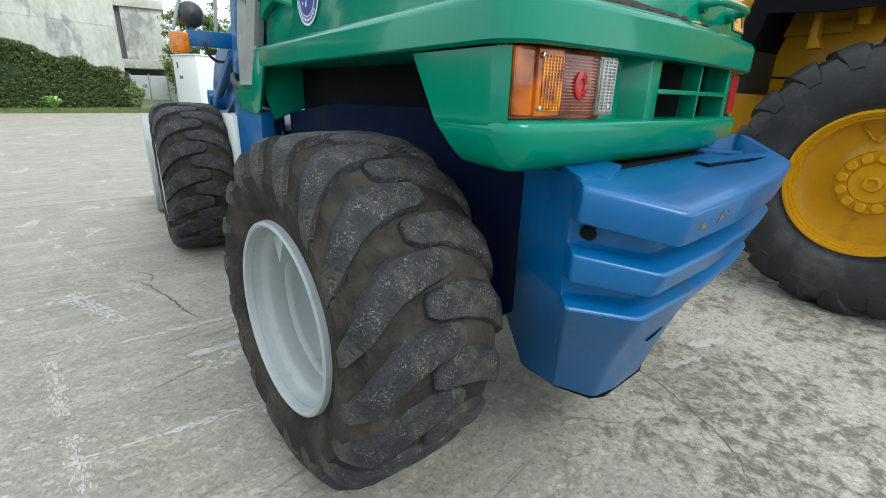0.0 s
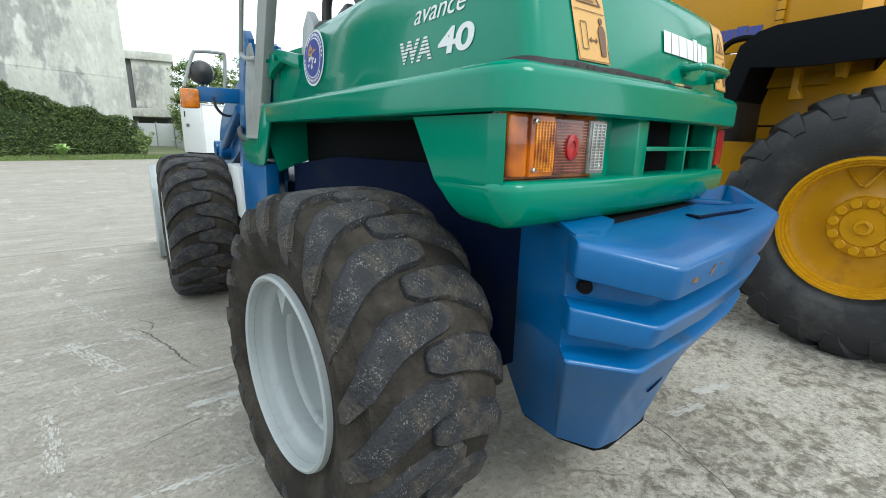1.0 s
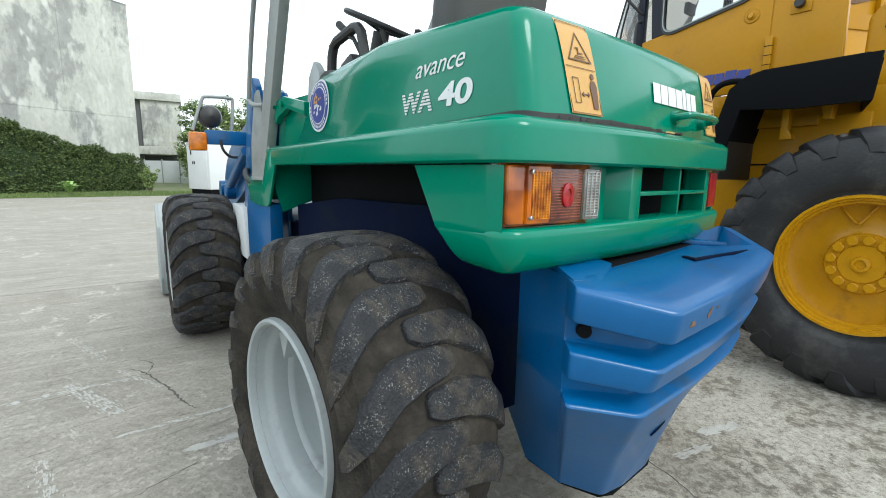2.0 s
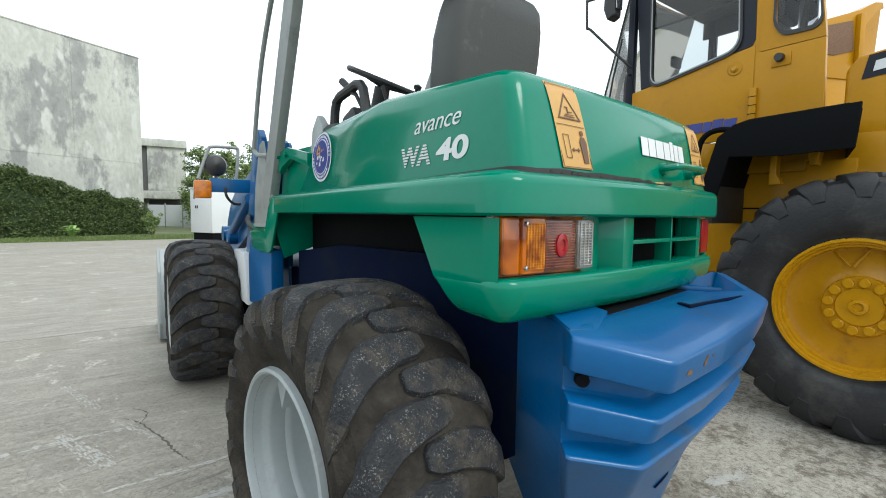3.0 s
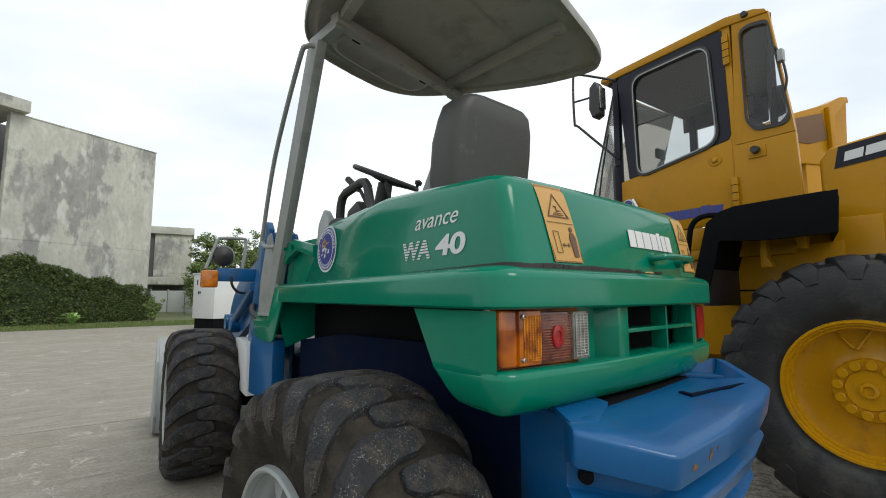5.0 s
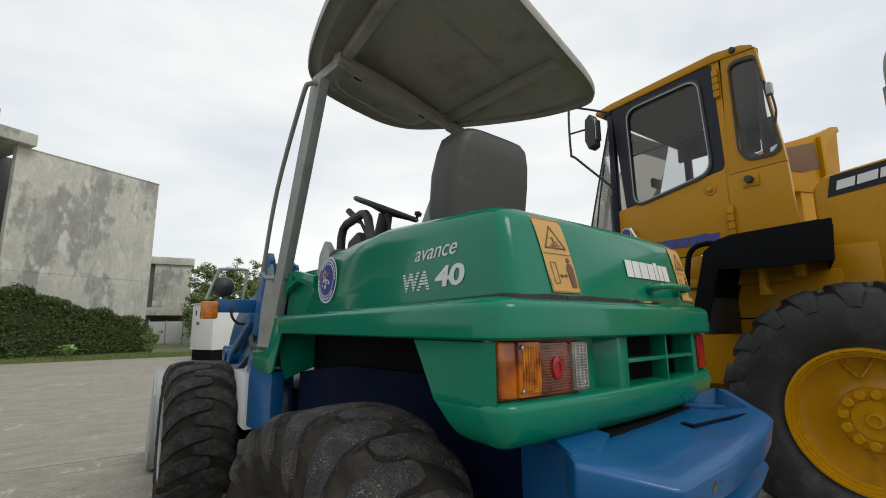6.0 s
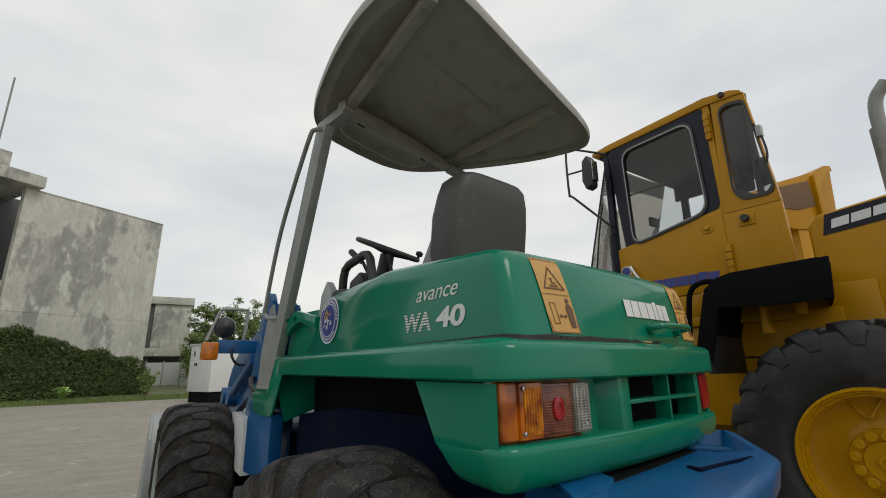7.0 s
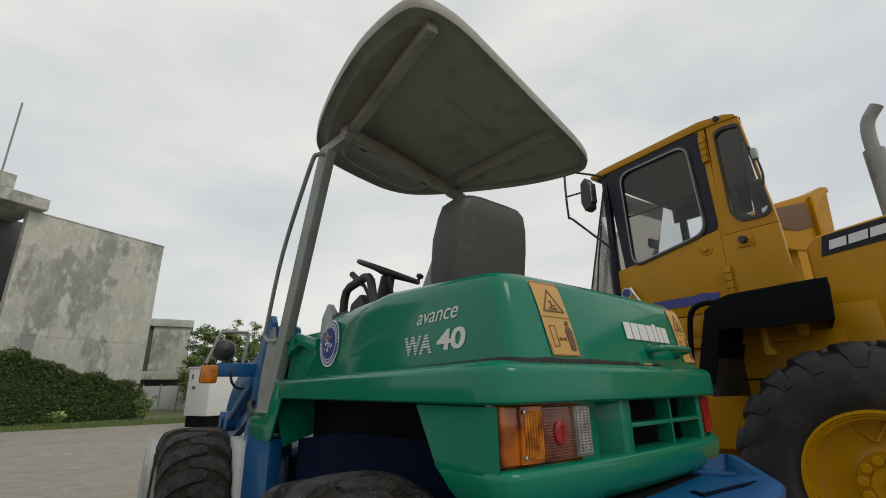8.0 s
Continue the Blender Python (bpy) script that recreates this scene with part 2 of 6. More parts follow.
def concrete_floor():
    """Yard concrete: grey screed with scrapes, pale worn patches, exposed grit and hairline cracks."""
    m = bpy.data.materials.new("yard_concrete")
    m.use_nodes = True
    n, l = m.node_tree.nodes, m.node_tree.links
    p = n["Principled BSDF"]
    tc = n.new("ShaderNodeTexCoord")

    def noise_tex(s, detail, rough=0.6, stretch=None, turn=0.0, distort=0.0):
        t = n.new("ShaderNodeTexNoise")
        t.inputs["Scale"].default_value, t.inputs["Detail"].default_value = s, detail
        t.inputs["Roughness"].default_value, t.inputs["Distortion"].default_value = rough, distort
        mp = n.new("ShaderNodeMapping")
        mp.vector_type = "TEXTURE"
        mp.inputs["Rotation"].default_value = (0, 0, turn)
        if stretch:
            mp.inputs["Scale"].default_value = stretch
        l.new(tc.outputs["Object"], mp.inputs["Vector"])
        l.new(mp.outputs["Vector"], t.inputs["Vector"])
        return t.outputs["Fac"]

    def ramp(src, a, b, ca=(0, 0, 0, 1), cb=(1, 1, 1, 1)):
        r = n.new("ShaderNodeValToRGB")
        r.color_ramp.elements[0].position, r.color_ramp.elements[0].color = a, ca
        r.color_ramp.elements[1].position, r.color_ramp.elements[1].color = b, cb
        l.new(src, r.inputs["Fac"])
        return r.outputs["Color"]

    def mix(fac, a, b, kind="MIX"):
        x = n.new("ShaderNodeMix")
        x.data_type, x.blend_type = "RGBA", kind
        for sock, val in ((x.inputs["Factor"], fac), (x.inputs["A"], a), (x.inputs["B"], b)):
            if isinstance(val, (int, float, tuple)):
                sock.default_value = val
            else:
                l.new(val, sock)
        return x.outputs["Result"]

    col = ramp(noise_tex(0.6, 6), 0.3, 0.7, (0.215, 0.208, 0.190, 1), (0.320, 0.312, 0.292, 1))
    mid = ramp(noise_tex(4.5, 9, 0.68), 0.34, 0.66, (0.165, 0.157, 0.141, 1), (0.375, 0.366, 0.343, 1))
    col = mix(0.42, col, mid)
    fine = ramp(noise_tex(38, 8, 0.75), 0.36, 0.64, (0.125, 0.118, 0.105, 1), (0.420, 0.411, 0.386, 1))
    col = mix(0.30, col, fine)
    # troweled and dragged streaks in two crossing directions
    streak = ramp(noise_tex(5.5, 9, 0.72, (5.0, 0.60, 1), radians(34), 0.3), 0.53, 0.58)
    col = mix(mix(1.0, streak, (0.26, 0.26, 0.26, 1), "MULTIPLY"), col, (0.430, 0.420, 0.396, 1))
    drag = ramp(noise_tex(7.0, 7, 0.68, (7.0, 0.30, 1), radians(48), 0.2), 0.605, 0.63)
    col = mix(mix(1.0, drag, (0.55, 0.55, 0.55, 1), "MULTIPLY"), col, (0.140, 0.132, 0.120, 1))
    cross = ramp(noise_tex(5.0, 9, 0.74, (2.4, 0.45, 1), radians(-40), 0.4), 0.645, 0.655)
    col = mix(mix(1.0, cross, (0.7, 0.7, 0.7, 1), "MULTIPLY"), col, (0.470, 0.462, 0.437, 1))
    # worn patches with exposed pale grit
    pale = ramp(noise_tex(2.1, 12, 0.76, distort=0.5), 0.580, 0.60)
    grit = ramp(noise_tex(30, 8, 0.8), 0.44, 0.53)
    col = mix(mix(1.0, pale, grit, "MULTIPLY"), col, (0.445, 0.435, 0.41, 1))
    brown = ramp(noise_tex(0.55, 6, 0.6, distort=0.8), 0.52, 0.72)
    col = mix(mix(1.0, brown, (0.5, 0.5, 0.5, 1), "MULTIPLY"), col, (0.202, 0.170, 0.124, 1))
    # rough stretch of slab: lime-pale crust broken by dark grit
    sep, gx = n.new("ShaderNodeSeparateXYZ"), n.new("ShaderNodeMapRange")
    l.new(tc.outputs["Object"], sep.inputs["Vector"])
    gx.inputs["From Min"].default_value, gx.inputs["From Max"].default_value = -0.6, 1.6
    l.new(sep.outputs["X"], gx.inputs["Value"])
    rough_area = ramp(mix(0.62, gx.outputs["Result"], noise_tex(0.9, 6, 0.65)), 0.46, 0.56)
    crust = ramp(noise_tex(19, 12, 0.8, distort=0.4), 0.45, 0.55, (0.135, 0.123, 0.104, 1), (0.375, 0.364, 0.335, 1))
    flake = ramp(noise_tex(2.4, 12, 0.76), 0.50, 0.52)
    crust = mix(mix(1.0, flake, (0.7, 0.7, 0.7, 1), "MULTIPLY"), crust, ramp(noise_tex(40, 8, 0.8), 0.40, 0.50, (0.17, 0.158, 0.137, 1), (0.49, 0.484, 0.457, 1)))
    col = mix(mix(1.0, rough_area, (0.85, 0.85, 0.85, 1), "MULTIPLY"), col, crust)
    dots = ramp(noise_tex(75, 4, 0.75), 0.585, 0.64)
    col = mix(mix(1.0, dots, (0.7, 0.7, 0.7, 1), "MULTIPLY"), col, (0.086, 0.080, 0.074, 1))
    spots = ramp(noise_tex(11, 3, 0.6), 0.72, 0.75)
    col = mix(mix(1.0, spots, (0.7, 0.7, 0.7, 1), "MULTIPLY"), col, (0.091, 0.085, 0.079, 1))
    warp = n.new("ShaderNodeTexNoise")
    warp.inputs["Scale"].default_value, warp.inputs["Detail"].default_value = 2.2, 6
    l.new(tc.outputs["Object"], warp.inputs["Vector"])
    add = n.new("ShaderNodeMix")
    add.data_type = "VECTOR"
    add.inputs["Factor"].default_value = 0.30
    l.new(tc.outputs["Object"], add.inputs["A"])
    l.new(warp.outputs["Color"], add.inputs["B"])
    vo = n.new("ShaderNodeTexVoronoi")
    vo.feature = "DISTANCE_TO_EDGE"
    vo.inputs["Scale"].default_value = 0.62
    l.new(add.outputs["Result"], vo.inputs["Vector"])
    crack = ramp(vo.outputs["Distance"], 0.0, 0.0024, (1, 1, 1, 1), (0, 0, 0, 1))
    gate = ramp(noise_tex(0.8, 2), 0.50, 0.56)
    crack = mix(1.0, crack, gate, "MULTIPLY")
    col = mix(mix(1.0, crack, (0.7, 0.7, 0.7, 1), "MULTIPLY"), col, (0.102, 0.095, 0.089, 1))
    col = mix(1.0, col, (1.035, 0.985, 0.89, 1), "MULTIPLY")
    l.new(col, p.inputs["Base Color"])
    p.inputs["Roughness"].default_value = 0.82
    b = n.new("ShaderNodeBump")
    b.inputs["Strength"].default_value, b.inputs["Distance"].default_value = 0.6, 0.01
    hgt = mix(0.5, noise_tex(45, 6, 0.7), grit)
    l.new(mix(mix(1.0, crack, (0.8, 0.8, 0.8, 1), "MULTIPLY"), hgt, (0, 0, 0, 1)), b.inputs["Height"])
    l.new(b.outputs["Normal"], p.inputs["Normal"])
    return m


CONCRETE = concrete_floor()


# ---- mesh tools ----
def part(name, bm, mats, parent=None, label="", m=None, sharp=35):
    """Links a bmesh as one mesh object, under a thing or a part."""
    bmesh.ops.recalc_face_normals(bm, faces=bm.faces)
    for f in bm.faces:
        f.smooth = True
    me = bpy.data.meshes.new(name)
    bm.to_mesh(me)
    bm.free()
    me.set_sharp_from_angle(angle=radians(sharp))
    for mat in (mats if isinstance(mats, (list, tuple)) else [mats]):
        me.materials.append(mat)
    ob = new(name, me)
    if parent is not None:
        ob.parent = parent
    if m is not None:
        ob.matrix_basis = m
    if label:
        ob["label"] = label
    return ob


def thing(name, m, label, category, group="", kind=""):
    ob = new(name)
    ob.empty_display_size = 0.2
    ob.matrix_basis = m
    return tagged(ob, label, category, group, kind)


def quad_loft(bm, rings, closed=True, cap=True, mat=0):
    """Skins rings of equal length; closed: each ring is a loop."""
    vs = [[bm.verts.new(p) for p in r] for r in rings]
    k = len(vs[0])
    for a, b in zip(vs, vs[1:]):
        for i in range(k if closed else k - 1):
            f = bm.faces.new((a[i], a[(i + 1) % k], b[(i + 1) % k], b[i]))
            f.material_index = mat
    if cap and closed:
        bm.faces.new(vs[0]).material_index = mat
        bm.faces.new(vs[-1][::-1]).material_index = mat
    return vs


def bevel_all(bm, w, seg=2, verts=None):
    if w > 0:
        edges = [e for e in bm.edges if e.is_manifold and e.calc_face_angle(0) > radians(25)]
        bmesh.ops.bevel(bm, geom=edges, offset=w, segments=seg, profile=0.6, affect="EDGES", clamp_overlap=True)


def box(x0, x1, y0, y1, z0, z1, bev=0.006, seg=2, bm=None):
    b = bmesh.new()
    r = [[(x0, y0, z), (x1, y0, z), (x1, y1, z), (x0, y1, z)] for z in (z0, z1)]
    quad_loft(b, r)
    bmesh.ops.recalc_face_normals(b, faces=b.faces)
    bevel_all(b, bev, seg)
    return merge(bm, b)


def merge(bm, b):
    if bm is None:
        return b
    me = bpy.data.meshes.new("tmp")
    b.to_mesh(me)
    b.free()
    bm.from_mesh(me)
    bpy.data.meshes.remove(me)
    return bm


def prism(points, axis, a, b, bev=0.006, seg=2, bm=None, end=None):
    """Extrudes a polygon along an axis from a to b. axis x: points are (y, z); y: (x, z); z: (x, y). end: other points at b."""
    def at(p, v):
        return {"x": (v, p[0], p[1]), "y": (p[0], v, p[1]), "z": (p[0], p[1], v)}[axis]
    t = bmesh.new()
    quad_loft(t, [[at(p, a) for p in points], [at(p, b) for p in (end or points)]])
    bmesh.ops.recalc_face_normals(t, faces=t.faces)
    bevel_all(t, bev, seg)
    return merge(bm, t)


def tube(path, r, n=10, bm=None, cap=True):
    """A round bar along a polyline."""
    t = bmesh.new()
    pts = [Vector(p) for p in path]
    rings = []
    up = Vector((0, 0, 1))
    for i, p in enumerate(pts):
        d = (pts[min(i + 1, len(pts) - 1)] - pts[max(i - 1, 0)]).normalized()
        if abs(d.dot(up)) > 0.97:
            up = Vector((1, 0, 0)) if abs(d.x) < 0.9 else Vector((0, 1, 0))
        u = d.cross(up).normalized()
        v = u.cross(d).normalized()
        up = v
        rr = r[i] if isinstance(r, (list, tuple)) else r
        rings.append([p + rr * (math.cos(2 * math.pi * k / n) * u + math.sin(2 * math.pi * k / n) * v) for k in range(n)])
    quad_loft(t, rings, cap=cap)
    return merge(bm, t)


def smooth_path(points, n=6):
    """Rounded polyline through the points (Catmull-Rom)."""
    p = [Vector(q) for q in points]
    p = [2 * p[0] - p[1]] + p + [2 * p[-1] - p[-2]]
    out = []
    for i in range(1, len(p) - 2):
        for k in range(n):
            t = k / n
            out.append(0.5 * ((2 * p[i]) + (p[i + 1] - p[i - 1]) * t + (2 * p[i - 1] - 5 * p[i] + 4 * p[i + 1] - p[i + 2]) * t * t + (3 * p[i] - p[i - 1] - 3 * p[i + 1] + p[i + 2]) * t ** 3))
    return out + [p[-2]]


def lathe(profile, axis="x", n=48, bm=None, closed=False, mat=0):
    """Turns a profile of (along, radius) round an axis."""
    t = bmesh.new()
    rings = []
    for k in range(n):
        a = 2 * math.pi * k / n
        c, s = math.cos(a), math.sin(a)
        rings.append([{"x": (u, r * c, r * s), "y": (r * c, u, r * s), "z": (r * c, r * s, u)}[axis] for u, r in profile])
    quad_loft(t, rings + [rings[0]], closed=closed, cap=False, mat=mat)
    bmesh.ops.remove_doubles(t, verts=t.verts, dist=1e-5)
    return merge(bm, t)


def sweep_plan(path, section, bm=None, bev=0.0, shift=None):
    """Sweeps a closed section of (outward, z) along a plan polyline; outward is to the right of the way for a path run clockwise from the left front round the rear."""
    t = bmesh.new()
    p = [Vector((x, y)) for x, y in path]
    rings = []
    for i, q in enumerate(p):
        a = (p[i] - p[i - 1]).normalized() if i else (p[1] - p[0]).normalized()
        b = (p[i + 1] - p[i]).normalized() if i < len(p) - 1 else a
        d = (a + b).normalized()
        nrm = Vector((d.y, -d.x))
        k = 1 / max(0.5, nrm.dot(Vector((a.y, -a.x))))
        c = shift(q) if shift else 0.0
        rings.append([(q.x + nrm.x * (o + c) * k, q.y + nrm.y * (o + c) * k, z) for o, z in section])
    quad_loft(t, rings)
    bmesh.ops.recalc_face_normals(t, faces=t.faces)
    bevel_all(t, bev)
    return merge(bm, t)


def disc(r, depth, axis="y", n=24, centre=(0, 0, 0), bev=0.0, bm=None):
    t = bmesh.new()
    prof = [(0, 1e-4), (0, r - bev), (bev, r), (depth, r), (depth, 1e-4)]
    lathe(prof, axis, n, t)
    bmesh.ops.translate(t, verts=t.verts, vec=centre)
    return merge(bm, t)


def letters(body, size, shear=0.0, depth=0.002, bold=0.0):
    """Raised lettering as a bmesh in the xy plane, from the built-in font."""
    cu = bpy.data.curves.new("lettering", "FONT")
    cu.body, cu.size, cu.shear, cu.extrude, cu.offset = body, size, shear, depth, bold
    ob = new("lettering", cu)
    dg = bpy.context.evaluated_depsgraph_get()
    me = bpy.data.meshes.new_from_object(ob.evaluated_get(dg))
    b = bmesh.new()
    b.from_mesh(me)
    bpy.data.objects.remove(ob)
    bpy.data.curves.remove(cu)
    bpy.data.meshes.remove(me)
    return b


def fit_box(b, w, h):
    """Scales a flat bmesh to a width and height with its lower left corner at the origin."""
    xs, ys = [v.co.x for v in b.verts], [v.co.y for v in b.verts]
    x0, y0, sx, sy = min(xs), min(ys), w / (max(xs) - min(xs)), h / (max(ys) - min(ys))
    for v in b.verts:
        v.co.x, v.co.y = (v.co.x - x0) * sx, (v.co.y - y0) * sy
    return b


def slabs(widths, gap, h, shear, depth=0.002):
    """A row of plain slanted blocks, one bmesh each: a maker's mark as bars."""
    out, x = [], 0.0
    for k, w in enumerate(widths):
        hh = h if k != 4 else h * 1.12
        out.append(prism([(x, 0), (x + w, 0), (x + w + shear * hh, hh), (x + shear * hh, hh)], "z", 0, depth, bev=0))
        x += w + gap
    return out


# ---- ground, yard ----
def ground():
    b = bmesh.new()
    s = 900
    quad_loft(b, [[(-s, -s, -0.05), (s, -s, -0.05)], [(-s, s, -0.05), (s, s, -0.05)]], closed=False)
    tagged(part("ground", b, SOIL), "grassy earth around the concrete yard, out to the horizon", "ground", kind="structure")


def yard():
    """Concrete slabs that meet in one open joint; the far edge borders the grass strip."""
    j, d = Vector((-3.24, 3.86)), Vector((math.sin(radians(53)), math.cos(radians(53))))
    side = Vector((-d.y, d.x))
    gap = 0.006
    e0, e1 = Vector((-14.6, 14.5)), Vector((-11.0, 17.7))
    e = (e1 - e0).normalized()
    far_a, far_b = e0 - e * 70, e0 + e * 95
    near = [j - d * 60 - side * gap, j + d * 90 - side * gap, j + d * 90 - side * 60, j - d * 60 - side * 60]
    cut0 = j - d * 60 + side * gap
    cut1 = j + d * 90 + side * gap
    farp = [cut0, far_a, far_b, cut1]
    yard_ob = thing("yard_paving", pose(0, 0, 0), "weathered grey concrete yard with scrapes, cracks and one open joint", "paving", kind="structure")
    for pts in (near, farp):
        b = prism([(p.x, p.y) for p in pts], "z", -0.2, 0.0, bev=0)
        slab = part("slab", b, CONCRETE, yard_ob)
        if pts is near:
            slab_wear(slab)


def chips(b, a, c, width, count, seed, size):
    """Small ragged flakes strewn along a stroke on the slab."""
    rng = random.Random(seed)
    a, c = Vector(a), Vector(c)
    d = (c - a).normalized()
    n = Vector((-d.y, d.x))
    for k in range(count):
        m = a.lerp(c, rng.random()) + n * rng.gauss(0, width * 0.32)
        l, w, z = size * rng.uniform(0.4, 1.6), size * rng.uniform(0.12, 0.4), 0.0006 + 0.0002 * rng.random()
        ring = [(m + d * (l * math.cos(t) * rng.uniform(0.6, 1.2)) + n * (w * math.sin(t) * rng.uniform(0.5, 1.2))) for t in [2 * math.pi * j / 7 for j in range(7)]]
        b.faces.new([b.verts.new((q.x, q.y, z)) for q in ring])


def crack(b, pts, width, seed):
    """A dark hairline that wanders along a line of points."""
    rng = random.Random(seed)
    path = smooth_path([(x, y, 0.0008) for x, y in pts], 10)
    row = []
    for i, q in enumerate(path):
        d = (path[min(i + 1, len(path) - 1)] - path[max(i - 1, 0)]).normalized()
        n = Vector((-d.y, d.x, 0))
        q = q + n * rng.uniform(-0.006, 0.006)
        w = width * rng.uniform(0.35, 1.3) * min(1.0, 0.2 + 3 * min(i, len(path) - 1 - i) / len(path))
        row.append((b.verts.new(q + n * w), b.verts.new(q - n * w)))
    for (a0, a1), (c0, c1) in zip(row, row[1:]):
        b.faces.new((a0, c0, c1, a1))


def slab_wear(slab):
    """Pale scrapes, dark drag lines and wandering cracks on the slab beside the wheels."""
    b = bmesh.new()
    for k, (x0, y0, x1, y1, w, n, size) in enumerate(((-1.465, 1.464, -1.183, 1.167, 0.04, 160, 0.010), (-0.975, 1.539, -0.748, 1.702, 0.03, 150, 0.022), (-1.847, 2.037, -1.425, 1.791, 0.06, 170, 0.014),
                                                   (-1.752, 2.224, -1.386, 2.043, 0.03, 70, 0.012), (-1.092, 1.091, -0.905, 0.890, 0.04, 110, 0.009), (1.091, 1.726, 1.278, 1.794, 0.04, 100, 0.020),
                                                   (0.902, 1.553, 1.069, 1.636, 0.03, 70, 0.016), (-1.20, 2.30, -0.95, 2.50, 0.04, 70, 0.020), (-2.35, 2.65, -1.9, 2.35, 0.05, 80, 0.014),
                                                   (-1.30, 1.62, -0.85, 1.95, 0.02, 60, 0.018), (-1.02, 0.98, -0.62, 1.25, 0.03, 90, 0.014), (-2.1, 1.75, -1.6, 2.12, 0.03, 80, 0.016))):
        chips(b, (x0, y0), (x1, y1), w, n, 100 + k, size)
    part("scrape", b, SCRAPED, slab, "pale scrape marks")
    b = bmesh.new()
    crack(b, [(-1.69, 2.237), (-1.55, 2.179), (-1.352, 2.032), (-1.217, 1.917), (-1.112, 1.844)], 0.006, 1)
    crack(b, [(-1.55, 2.179), (-1.60, 2.30), (-1.72, 2.36)], 0.004, 2)
    crack(b, [(-1.022, 1.264), (-0.95, 1.38), (-0.882, 1.496)], 0.0022, 3)
    crack(b, [(0.628, 1.969), (0.683, 1.712), (0.834, 1.405), (0.898, 1.127), (0.873, 0.978)], 0.003, 4)
    part("crack", b, CRACKED, slab, "dark wandering crack")


SCRAPED = material("scraped_concrete", (0.365, 0.355, 0.325), 0.9, vary=0.2, scale=20, fine=160, bump=0.3)
CRACKED = material("crack_dirt", (0.085, 0.078, 0.068), 0.95, vary=0.35, scale=25, fine=160, bump=0.3)

ground()
yard()


# ---- wheels ----
def tyre_mesh(R, W, rim_r, lug_h, seat=0.42):
    base = R - lug_h
    half = [(0.0, base + 0.002), (0.20, base), (0.36, base - 0.006), (0.435, base - 0.026), (0.475, base - 0.070), (0.5, (rim_r + R) / 2 + 0.01),
            (0.488, rim_r + 0.075), (0.455, rim_r + 0.040), (0.43, rim_r + 0.028), (0.425, rim_r + 0.022), (seat, rim_r + 0.008), (seat - 0.01, rim_r - 0.012)]
    prof = [(-u * W, r) for u, r in half[::-1]] + [(u * W, r) for u, r in half[1:]]
    return lathe(prof, "x", 72)


def lug_mesh(R, W, lugs, lug_h, s, seed, inner=0.11, lead=0.85, wide=0.056):
    """One tread lug of side s: a pad across the crown that bends back down the shoulder."""
    b = bmesh.new()
    rng = random.Random(seed)
    pitch = 2 * math.pi / lugs
    st = [(0.499, -0.06, R - 0.130, wide * 0.75, 0.008), (0.488, -0.01, R - 0.085, wide * 1.05, 0.016), (0.462, 0.05, R - 0.046, wide * 1.35, lug_h + 0.006), (0.41, 0.16, R - 0.016, wide * 1.45, lug_h + 0.006),
          (0.31, 0.42, R - 0.006, wide * 1.45, lug_h + 0.004), (0.22, 0.66, R - 0.002, wide * 1.30, lug_h + 0.004), (0.15, 0.78, R, wide * 1.10, lug_h + 0.004), (0.03, 0.83, R, wide * 1.0, lug_h + 0.004),
          (-inner + 0.025, 0.85, R, wide * 0.92, lug_h + 0.004), (-inner, 0.855, R - 0.003, wide * 0.6, lug_h + 0.002)]
    rings = []
    for u, da, r, w, h in st:
        r += rng.uniform(-0.0015, 0.001)
        w *= rng.uniform(0.93, 1.07)
        a = (da * lead / 0.80 + rng.uniform(-0.012, 0.012)) * pitch
        ax = s * u * W
        inx = -s * 0.016 if u > 0.45 else 0.0
        rings.append([(xx, -rr * math.cos(a + da2 / R), rr * math.sin(a + da2 / R)) for da2, rr, xx in
                      ((-w * 0.60, r - h, ax + inx), (-w * 0.5, r - 0.004, ax), (-w * 0.42, r, ax), (w * 0.42, r, ax), (w * 0.5, r - 0.004, ax), (w * 0.60, r - h, ax + inx))])
    quad_loft(b, rings)
    return b


